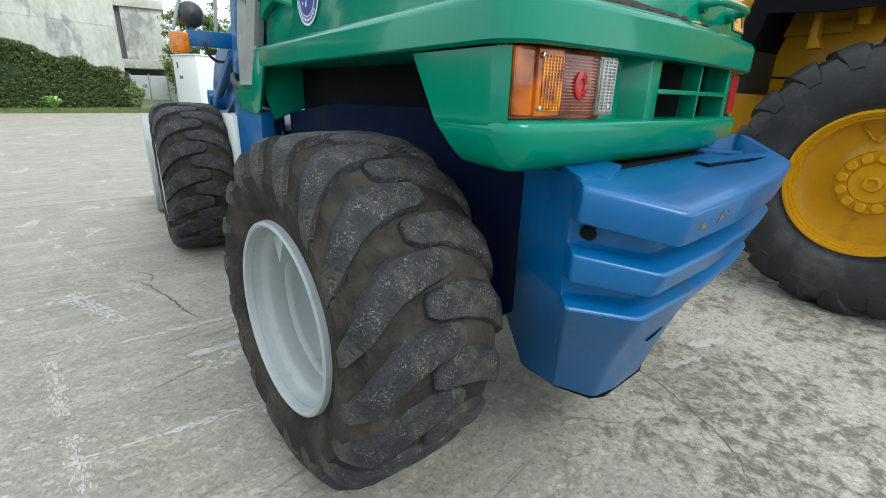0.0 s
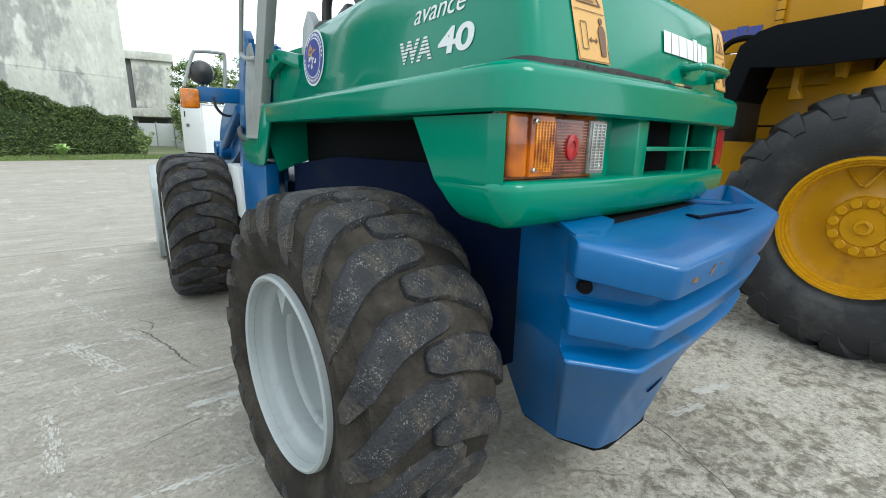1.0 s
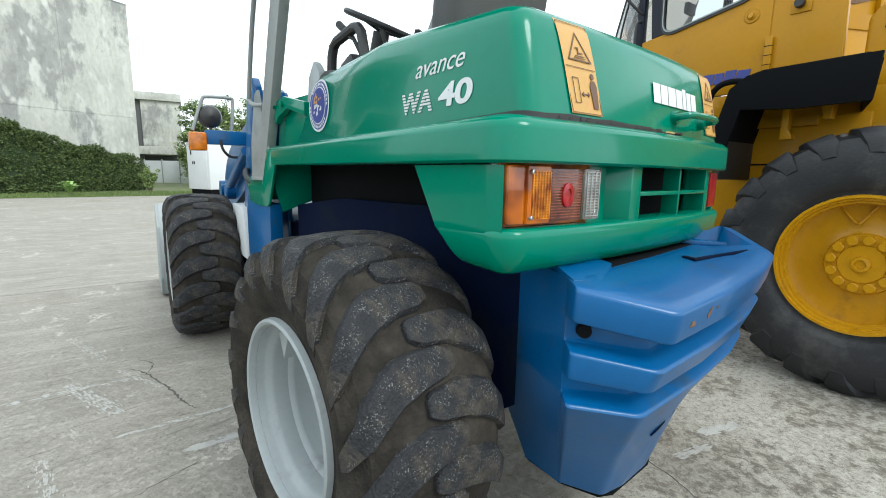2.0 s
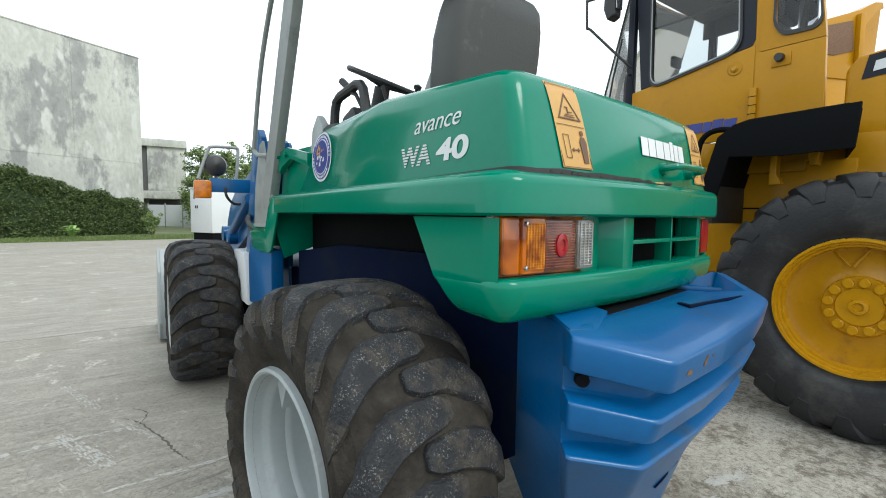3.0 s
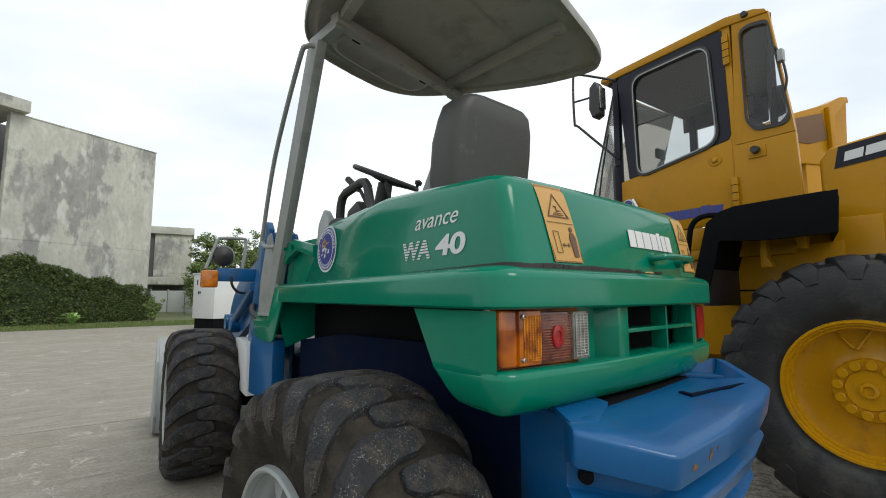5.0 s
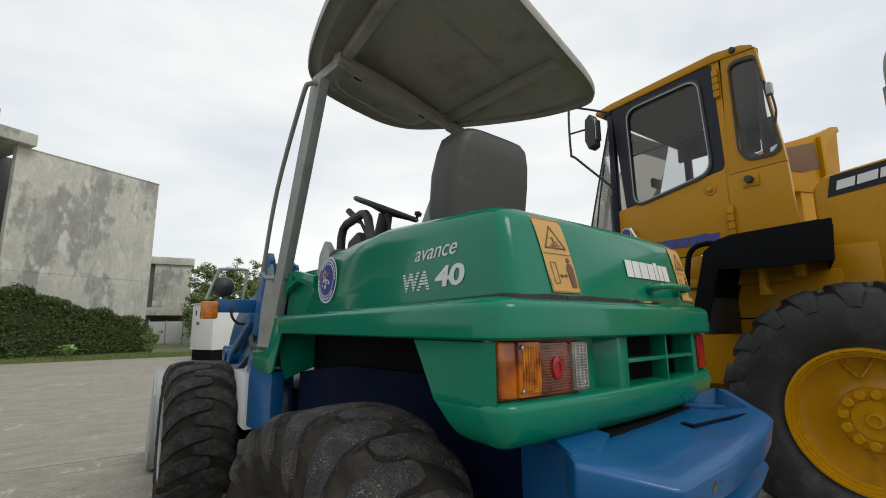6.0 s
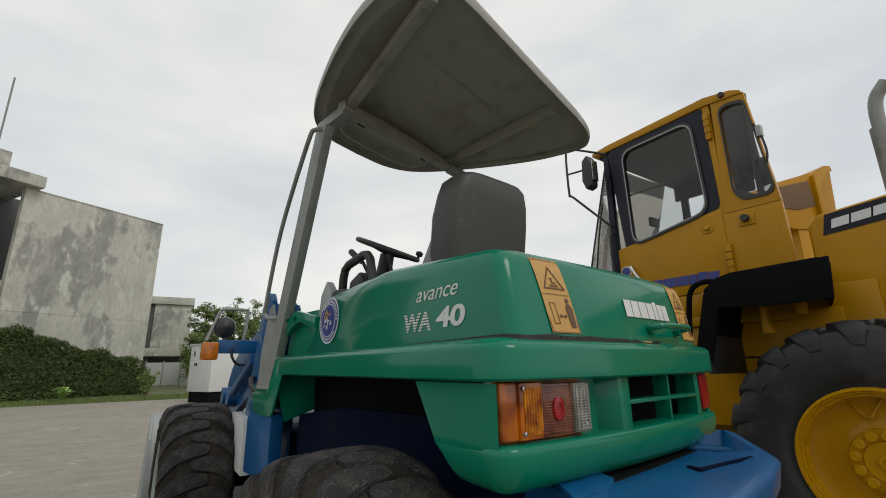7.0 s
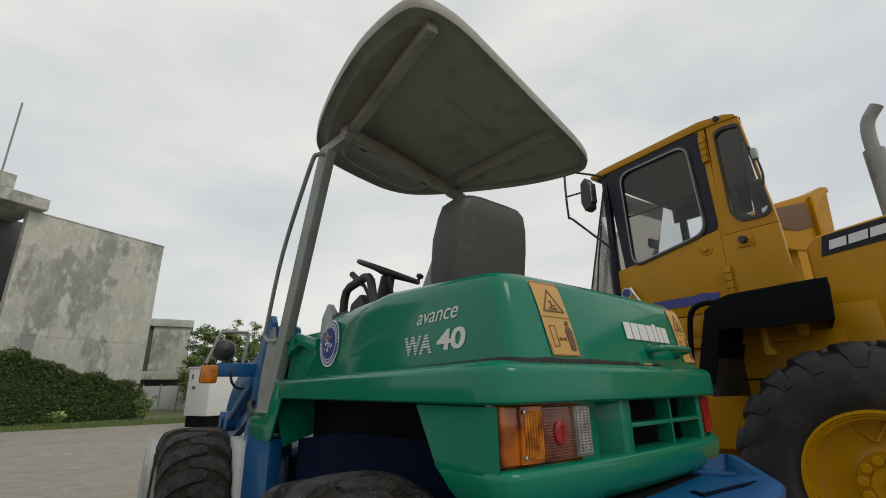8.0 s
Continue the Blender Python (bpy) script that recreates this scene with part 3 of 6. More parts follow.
def pad_lug_mesh(R, W, lugs, lug_h, s, seed):
    """One tread lug of side s: a rounded pad over the crown whose arm sweeps back over the shoulder and fades down the sidewall."""
    b = bmesh.new()
    rng = random.Random(seed)
    pitch = 2 * math.pi / lugs
    st = [(0.484, -1.16, R - 0.136, 0.036, 0.003), (0.503, -1.02, R - 0.108, 0.048, 0.008), (0.505, -0.88, R - 0.080, 0.062, 0.014), (0.476, -0.68, R - 0.048, 0.074, lug_h + 0.006), (0.430, -0.48, R - 0.020, 0.088, lug_h + 0.006),
          (0.345, -0.25, R - 0.007, 0.097, lug_h + 0.004), (0.255, -0.11, R - 0.003, 0.094, lug_h + 0.004), (0.12, -0.02, R, 0.078, lug_h + 0.004), (-0.03, 0.0, R, 0.067, lug_h + 0.004),
          (-0.085, 0.01, R - 0.001, 0.056, lug_h + 0.004), (-0.112, 0.012, R - 0.003, 0.040, lug_h + 0.003), (-0.120, 0.012, R - 0.007, 0.026, lug_h)]
    rings = []
    for u, da, r, w, h in st:
        r += rng.uniform(-0.0022, 0.001)
        w *= rng.uniform(0.94, 1.06)
        a = (da + rng.uniform(-0.012, 0.012)) * pitch
        ax = s * u * W
        inx = -s * 0.016 if u > 0.45 else 0.0
        rings.append([(xx, -rr * math.cos(a + d / R), rr * math.sin(a + d / R)) for d, rr, xx in
                      ((-w * 0.58, r - h, ax + inx), (-w * 0.50, r - 0.006, ax), (-w * 0.45, r - 0.0012, ax), (-w * 0.15, r + 0.0006, ax), (w * 0.15, r + 0.0006, ax), (w * 0.45, r - 0.0012, ax), (w * 0.50, r - 0.006, ax), (w * 0.58, r - h, ax + inx))])
    quad_loft(b, rings)
    return b


def add_lugs(hub, R, W, lugs, lug_h, mat, phase=0.0, maker=lug_mesh, **kw):
    """Lugs round a tyre, as parts that share a few meshes."""
    pitch = 360.0 / lugs
    rng = random.Random(11)
    for s in (-1, 1):
        protos = [part("lug", maker(R, W, lugs, lug_h, s, 7 * v + s, **kw), mat, hub, sharp=30) for v in range(4)]
        for i in range(lugs):
            ang = phase + i * pitch + (pitch / 2 if s > 0 else 0) + rng.uniform(-0.03, 0.03) * pitch
            if i < 4:
                ob = protos[i]
            else:
                ob = new("lug", protos[rng.randrange(4)].data)
                ob.parent = hub
            ob.matrix_basis = pose(0, 0, 0, -ang)


def rim_profile(w, r):
    return [(-w * 0.86, r + 0.010), (-w * 0.93, r + 0.007), (-w * 0.95, r), (-w * 0.93, r - 0.006), (-w * 0.86, r - 0.011), (-w * 0.74, r - 0.014), (-w * 0.70, r - 0.018), (-w * 0.66, r - 0.027),
            (-w * 0.60, r - 0.031), (-w * 0.40, r - 0.033), (-w * 0.36, r - 0.040), (-w * 0.30, r - 0.042), (-w * 0.10, r - 0.044), (-w * 0.04, r - 0.050), (w * 0.02, r - 0.057), (w * 0.36, r - 0.060)]


def loader_wheel(parent, m, side, r_t=0.456, w=0.39, rim_r=0.243):
    """Industrial tyre on a deep pale-grey rim; side -1: its outer face looks to the left."""
    turn = m if side < 0 else m @ pose(0, 0, 0, 0, 0, 180)
    hw = w / 2
    disc_b = lathe([(0.060, 0.190), (0.062, 0.165), (0.045, 0.12), (0.010, 0.105), (-0.01, 0.08), (-0.035, 0.07), (-0.038, 0.001)], "x", 48)
    hub = part("wheel", disc_b, SILVER, parent, "pale grey wheel disc with bolts", turn)
    for k in range(6):
        a = k * math.pi / 3
        part("bolt", lathe([(-0.012, 0.001), (-0.012, 0.012), (0.02, 0.012)], "x", 8), SILVER, hub, m=pose(0, 0.095 * math.cos(a), 0.095 * math.sin(a)))
    part("tyre", tyre_mesh(r_t, w, rim_r, 0.019, 0.43), TREAD, hub, "worn dusty black chevron-lug tyre")
    add_lugs(hub, r_t, w, 18, 0.019, LUG, 10.5, pad_lug_mesh)
    part("rim", lathe(rim_profile(hw, rim_r) , "x", 64), SILVER, hub)
    g = prism([(0.040, 0.214), (0.115, 0.182), (0.085, 0.115)], "x", -0.135, 0.06, bev=0.003)
    part("gusset", g, SILVER, hub)
    return hub


# ---- green and blue compact loader ----
GREEN_AZ = 41.0
loader = thing("compact_loader", pose(0.179, 1.539, 0, 0, 0, GREEN_AZ), "small green and blue wheel loader with grey canopy", "wheel loader")
loader_wheel(loader, pose(-0.606, -0.012, 0.450, 0, 0, 0.4), -1)
loader_wheel(loader, pose(0.600, 0, 0.450), 1)
FRONT = pose(0, 1.05, 0, 0, 0, -7.0)     # front frame, turned at the articulation to fit the camera's view
loader_wheel(loader, FRONT @ pose(-0.60, 1.08, 0.450), -1)
loader_wheel(loader, FRONT @ pose(0.60, 1.08, 0.450), 1)


def tap(x, y):
    """Narrows the body a little towards the front, to fit the camera's view."""
    return x * (1 - 0.196 * max(0.0, y + 0.45))


def rear_y(x, y0=-0.542, bow=0.12):
    return y0 + bow * x * x


def plan_path(w, front, y0=-0.542, bow=0.12, r=0.07, n=6):
    """Left front, down the left side, round the rear and up the right side."""
    cy = rear_y(w - r, y0, bow)
    left = [(-w, front), (-w, (front + cy + r) / 2), (-w, cy + r)]
    arc = [(-w + r - r * math.cos(a), cy + r - r * math.sin(a)) for a in [math.pi / 2 * k / n for k in range(1, n)]]
    xs = [(-w + r) + (w - r) * k / 6 for k in range(7)]
    rear = [(x, rear_y(x, y0, bow)) for x in xs]
    half = left + arc + rear
    half = [(tap(x, y), y) for x, y in half]
    return half + [(-x, y) for x, y in half[-2::-1]]


def cowl():
    W = 0.535
    # the broad band round the body
    sec = [(0.006, 1.083), (0.015, 1.084), (0.020, 1.089), (0.020, 1.146), (0.018, 1.155), (0.011, 1.163), (0.0, 1.169), (-0.025, 1.175), (-0.10, 1.179), (-0.10, 1.165), (-0.03, 1.158), (-0.02, 1.088)]
    part("cowl_band", sweep_plan(plan_path(W, 1.12, r=0.06), sec), GREEN, loader, "glossy green band round the engine cover", sharp=40)
    # the lower lip under the lamps
    lip = [(-0.055, 0.960), (-0.008, 0.9595), (0.002, 0.957), (0.008, 0.951), (0.010, 0.942), (0.009, 0.925), (0.005, 0.905), (-0.002, 0.888), (-0.012, 0.874), (-0.026, 0.866), (-0.05, 0.862), (-0.05, 0.876), (-0.02, 0.895), (-0.016, 0.945)]
    b = sweep_plan(plan_path(W, -0.285, r=0.06, n=10), lip, shift=lambda q: -0.0097 * max(0.0, min(1.0, (q.y + 0.50) / 0.05)))
    for v in b.verts:
        if v.co.y > -0.40:
            v.co.y -= (0.955 - v.co.z) * 0.75 * min(1.0, (v.co.y + 0.40) / 0.10)     # its ends follow the slanted fender edge
    part("bumper_lip", b, GREEN, loader, "rounded green lower lip", sharp=45)
    # corner panels between band and lip, cut back towards the wheel
    for s in (-1, 1):
        b = bmesh.new()
        full = plan_path(W, -0.2, r=0.06, n=8)
        corner = [q for q in full[: len(full) // 2 + 1] if q[0] < -0.5305 and q[1] < -0.40]
        tail = [(-0.5275, -0.494), (-0.5225, -0.491), (-0.518, -0.455)]
        out = []
        for z, y_front in ((1.080, -0.192), (1.03, -0.226), (0.96, -0.273), (0.945, -0.283), (0.925, -0.297)):
            ins = 0.0 if z > 0.93 else 0.008
            row = [(tap(-W, y_front) + ins, y_front)] + [(x + ins * 1.5, y + ins * 1.2) for x, y in corner] + [(x + ins, y + ins * 1.5) for x, y in tail]
            inner = [(x + 0.016, y + (0.0 if i == 0 else 0.012)) for i, (x, y) in enumerate(row)]
            out.append([(-s * x, y, z) for x, y in row + inner[::-1]])
        quad_loft(b, out)
        part("fender_panel", b, GREEN, loader, "green rear fender corner", sharp=40)
    # recessed lamp wall and posts
    for x0, x1 in ((-0.52, -0.08), (0.36, 0.52)):
        pts = [(x0 + (x1 - x0) * k / 8, rear_y(x0 + (x1 - x0) * k / 8) + 0.055) for k in range(9)]
        part("lamp_wall", sweep_plan(pts, [(0.006, 0.955), (0.006, 1.092), (-0.006, 1.092), (-0.006, 0.955)]), GREEN, loader)
    y = rear_y(-0.1)
    part("grille_post", prism([(-0.078, y + 0.002), (-0.125, y + 0.004), (-0.165, y + 0.055), (-0.078, y + 0.07)], "z", 0.95, 1.092, bev=0.004), GREEN, loader)
    y = rear_y(0.38)
    part("grille_post", prism([(0.365, y + 0.002), (0.398, y + 0.004), (0.42, y + 0.055), (0.365, y + 0.07)], "z", 0.95, 1.092, bev=0.004), GREEN, loader)
    # grille: slat, divider, sill and the dark core behind
    y = rear_y(0.15)
    part("slat", box(-0.08, 0.368, y + 0.012, y + 0.058, 1.014, 1.025, 0.002), GREEN, loader)
    part("divider", box(0.160, 0.170, y + 0.010, y + 0.056, 0.955, 1.088, 0.002), GREEN, loader)
    part("grille_sill", box(-0.08, 0.368, y + 0.008, y + 0.08, 0.945, 0.958, 0.003), GREEN, loader)
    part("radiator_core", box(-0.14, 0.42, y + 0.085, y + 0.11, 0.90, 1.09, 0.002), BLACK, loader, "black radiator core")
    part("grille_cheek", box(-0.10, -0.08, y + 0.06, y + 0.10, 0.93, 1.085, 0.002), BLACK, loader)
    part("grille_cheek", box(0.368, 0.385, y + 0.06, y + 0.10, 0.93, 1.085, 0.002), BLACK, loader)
    # underside of the deck over the wheels
    deck = [(tap(-0.518, 1.10), 1.10), (-0.518, -0.44), (0.518, -0.44), (tap(0.518, 1.10), 1.10)]
    part("deck_plate", prism(deck, "z", 1.088, 1.104, bev=0.002), GREEN, loader)
    for s in (-1, 1):
        arch = [(s * 0.372, 1.09), (s * 0.372, 0.985), (s * 0.335, 0.866), (s * 0.10, 0.945), (s * 0.10, 1.09)]
        part("arch_gusset", prism(arch, "y", 1.078, 1.090, bev=0.002), GREEN, loader, "green mudguard plate in the wheel arch")
        ft = [(1.09, 1.09), (1.09, 1.162), (1.16, 1.165), (1.205, 1.135), (1.245, 1.03), (1.46, 1.028), (1.47, 0.975), (1.31, 0.925), (1.19, 0.918), (1.125, 1.09)]
        leg = [(1.00, 1.085), (1.03, 1.150), (1.085, 1.158), (1.115, 1.115), (1.175, 0.990), (1.38, 0.985), (1.36, 0.905), (1.25, 0.890), (1.12, 0.890), (1.09, 0.906)]
        part("fender_leg", prism(leg, "x", s * 0.399, s * 0.3865, bev=0.005), GREEN, loader, "green front leg of the mudguard")
        part("front_fender", prism(ft, "x", s * 0.374, s * 0.27, bev=0.006), GREEN, loader)


cowl()


def hood_top(y):
    return float(np.interp(y, (-0.53, -0.46, -0.14, 0.15, 0.42, 0.90), (1.384, 1.393, 1.428, 1.438, 1.427, 1.395)))


HOOD_S = (0.0, 0.25, 0.55, 0.77, 0.89, 0.95, 0.98, 0.998, 1.006)
HOOD_INS = (0.0, 0.001, 0.003, 0.007, 0.012, 0.020, 0.032, 0.056, 0.13)
HOOD_FRONT = (0.850, 0.778, 0.715, 0.680, 0.650, 0.622, 0.592, 0.54, 0.44)


HOOD_W, HOOD_Y, HOOD_LEAN, HOOD_BOW = 0.478, -0.528, 0.040, 0.10


def hood():
    rings = []
    for s, ins, fr in zip(HOOD_S, HOOD_INS, HOOD_FRONT):
        w = HOOD_W - ins
        path = plan_path(w, fr - 0.012, y0=HOOD_Y + HOOD_LEAN * s + ins * 0.8, bow=HOOD_BOW, r=0.042 + ins * 0.2, n=6)
        path = [(path[0][0] + 0.010, fr)] + path + [(path[-1][0] - 0.010, fr)]
        rings.append([(x, y, 1.172 + s * (hood_top(y) - 1.172)) for x, y in path])
    b = bmesh.new()
    quad_loft(b, rings)
    part("hood", b, GREEN, loader, "glossy green engine hood with crowned top", sharp=50)
    # dark seam between hood and band, with torn foam
    seam = [(0.0015, 1.170), (0.0015, 1.182), (-0.02, 1.182), (-0.02, 1.170)]
    b = sweep_plan(plan_path(HOOD_W + 0.002, 0.86, y0=HOOD_Y - 0.002, bow=HOOD_BOW, r=0.042), seam)
    for v in b.verts:
        if v.co.z > 1.175:
            open_gap = max(0.0, min(1.0, (0.12 - v.co.x) / 0.22)) if v.co.y < -0.36 else 0.45
            v.co.z = 1.171 + open_gap * (0.011 + 0.002 * math.sin(v.co.x * 47))
    part("seal", b, PLASTIC, loader, "black rubber seal, torn at the rear")
    rng = random.Random(3)
    x = -0.40
    while x < 0.10:
        w, h = rng.uniform(0.012, 0.05), rng.uniform(0.002, 0.006)
        y = rear_y(x, HOOD_Y, HOOD_BOW)
        part("foam_scrap", prism([(x, 1.174), (x + w, 1.174), (x + w * 0.9, 1.176 + h), (x + w * 0.2, 1.176 + h * 0.8)], "y", y - 0.005, y + 0.006, bev=0), FOAM if x > -0.28 and rng.random() < 0.35 else PLASTIC, loader)
        x += w + rng.uniform(0.0, 0.03)


hood()


def hood_rear(x, z, out=0.003):
    s = (z - 1.172) / 0.217
    ins = float(np.interp(s, HOOD_S, HOOD_INS))
    return Vector((x, rear_y(x, HOOD_Y + HOOD_LEAN * s + ins * 0.8, HOOD_BOW) - out, z))


def on_hood_rear(b, x0, z0, lean=0.0, out=0.003):
    """Lays a flat bmesh (x to the right, y up) on the hood's rear face."""
    for v in b.verts:
        p = hood_rear(x0 + v.co.x + lean * v.co.y, z0 + v.co.y, out + v.co.z)
        v.co = p
    return b


def on_hood_side(b, y0, z0, out=0.003):
    """Lays a flat bmesh on the left side of the hood; x runs rearwards."""
    for v in b.verts:
        z = z0 + v.co.y
        y = y0 - v.co.x
        s = (z - 1.172) / (hood_top(y) - 1.172)
        ins = float(np.interp(s, HOOD_S, HOOD_INS))
        v.co = Vector((tap(-(HOOD_W - ins), y) - out - v.co.z, y, z))
    return b


def decals():
    b = fit_box(letters("avance", 0.05, 0.35, 0.0006), 0.200, 0.029)
    part("lettering", on_hood_side(b, -0.112, 1.294, 0.0015), WHITE, loader, "white model lettering")
    b = fit_box(letters("40", 0.06, 0.1, 0.0006, 0.0018), 0.128, 0.054)
    part("lettering", on_hood_side(b, -0.215, 1.214, 0.0015), WHITE, loader, "white model number")
    b = bmesh.new()
    h = 0.055
    for k in range(7):
        t = fit_box(letters("WA", 0.06, 0.1, 0.0006, 0.0022), 0.145, h)
        z0, z1 = h * k / 7, h * (k + 0.62) / 7
        g = t.verts[:] + t.edges[:] + t.faces[:]
        bmesh.ops.bisect_plane(t, geom=g, plane_co=(0, z0, 0), plane_no=(0, -1, 0), clear_outer=True)
        g = t.verts[:] + t.edges[:] + t.faces[:]
        bmesh.ops.bisect_plane(t, geom=g, plane_co=(0, z1, 0), plane_no=(0, 1, 0), clear_outer=True)
        merge(b, t)
    part("lettering", on_hood_side(b, -0.045, 1.211, 0.0015), WHITE, loader, "striped white model letters")
    # round badge of plain shapes
    for k, (r, mat, out) in enumerate(((0.095, WHITE, 0.002), (0.087, DECALBLUE, 0.003), (0.068, WHITE, 0.004), (0.064, DECALBLUE, 0.005))):
        b = bmesh.new()
        ring = [(1.08 * r * math.cos(a), r * math.sin(a)) for a in [2 * math.pi * i / 40 for i in range(40)]]
        prism(ring, "z", 0, 0.001, bev=0, bm=b)
        part("badge", on_hood_side(b, 0.572, 1.303, out), mat, loader, "round blue and white badge")
    rng = random.Random(8)
    for mat, n, lab in ((ORANGE, 9, "orange shapes on the badge"), (WHITE, 10, "white marks on the badge")):
        b = bmesh.new()
        for k in range(n):
            cx, cy, w, h = rng.uniform(-0.045, 0.03), rng.uniform(0.0, 0.035) if mat is ORANGE else rng.uniform(-0.045, 0.005), rng.uniform(0.008, 0.02), rng.uniform(0.006, 0.018)
            prism([(cx, cy), (cx + w, cy + 0.004), (cx + w * 0.8, cy + h), (cx + w * 0.1, cy + h * 0.8)], "z", 0, 0.001, bev=0, bm=b)
        part("badge_mark", on_hood_side(b, 0.572, 1.303, 0.006), mat, loader, lab)
    for k in range(34):
        a = 2 * math.pi * k / 34
        if k % 17 > 13:
            continue
        c, w = Vector((1.08 * 0.0775 * math.cos(a), 0.0775 * math.sin(a))), 0.0045
        b = prism([(c.x - w, c.y - w), (c.x + w, c.y - w), (c.x + w, c.y + w), (c.x - w, c.y + w)], "z", 0, 0.0008, bev=0)
        part("badge_mark", on_hood_side(b, 0.572, 1.303, 0.004), WHITE, loader)
    # two orange warning stickers: a triangle over a lower field with a plain upright mark, an arrow and an outlined bar
    for x0, flip in ((-0.352, 1), (0.345, -1)):
        b = bmesh.new()
        quad_loft(b, [[(0.104 * i / 4, 0.188 * k / 12, 0.0) for i in range(5)] for k in range(13)], closed=False)
        part("sticker", on_hood_rear(b, x0, 1.188, -0.09 * flip), ORANGE, loader, "orange warning sticker with worn black symbols")
        b = bmesh.new()
        tri = [(0.014, 0.108), (0.092, 0.108), (0.053, 0.168)]
        mid = Vector((0.053, 0.128))
        tri2 = [tuple(mid + (Vector(q) - mid) * 0.86) for q in tri]
        for i in range(3):
            prism([tri[i], tri[(i + 1) % 3], tri2[(i + 1) % 3], tri2[i]], "z", 0, 0.0008, bev=0, bm=b)
        for x, y, w, h in ((0.036, 0.114, 0.036, 0.0014), (0.040, 0.1180, 0.030, 0.0014), (0.050, 0.121, 0.003, 0.014), (0.044, 0.134, 0.010, 0.0022), (0.055, 0.124, 0.011, 0.002), (0.004, 0.094, 0.096, 0.0010),
                           (0.004, 0.002, 0.096, 0.0010), (0.004, 0.184, 0.096, 0.0010), (0.002, 0.002, 0.0010, 0.183), (0.101, 0.002, 0.0010, 0.183),
                           (0.016, 0.022, 0.0013, 0.050), (0.034, 0.022, 0.0013, 0.050), (0.016, 0.022, 0.019, 0.0013), (0.016, 0.072, 0.019, 0.0013), (0.046, 0.0400, 0.016, 0.0022)):
            prism([(x, y), (x + w, y), (x + w, y + h), (x, y + h)], "z", 0, 0.0008, bev=0, bm=b)
        for px0, px1 in ((0.040, 0.047), (0.068, 0.061)):
            prism([(px0, 0.0411), (px1, 0.0465), (px1, 0.0357)], "z", 0, 0.0008, bev=0, bm=b)
        prism([(0.076, 0.014), (0.092, 0.014), (0.096, 0.060), (0.090, 0.072), (0.078, 0.072), (0.072, 0.060)], "z", 0, 0.0008, bev=0, bm=b)
        prism([(0.084 + 0.006 * math.cos(a), 0.0805 + 0.0065 * math.sin(a)) for a in [2 * math.pi * k / 12 for k in range(12)]], "z", 0, 0.0008, bev=0, bm=b)
        part("sticker_print", on_hood_rear(b, x0, 1.188, -0.09 * flip, 0.0045), DECALBLACK, loader, "black symbols")
    for bar in slabs([0.038, 0.040, 0.047, 0.040, 0.024, 0.030, 0.038], 0.0042, 0.050, 0.12, 0.0006):
        part("mark_bar", on_hood_rear(bar, -0.005, 1.246), WHITE, loader, "white bar of the maker's mark")
    y = hood_rear(0.19, 1.215).y
    part("grab_handle", tube(smooth_path([(0.095, y + 0.01, 1.215), (0.10, y - 0.03, 1.219), (0.13, y - 0.042, 1.223), (0.26, y - 0.042, 1.224), (0.30, y - 0.03, 1.220), (0.305, y + 0.02, 1.216)]), 0.009), GREEN, loader, "green grab handle")
    for x in (0.108, 0.295):
        part("handle_boss", lathe([(0.0, 0.001), (0.0, 0.017), (0.022, 0.020)], "y", 16), GREEN, loader, m=pose(x, y - 0.012, 1.217))


decals()


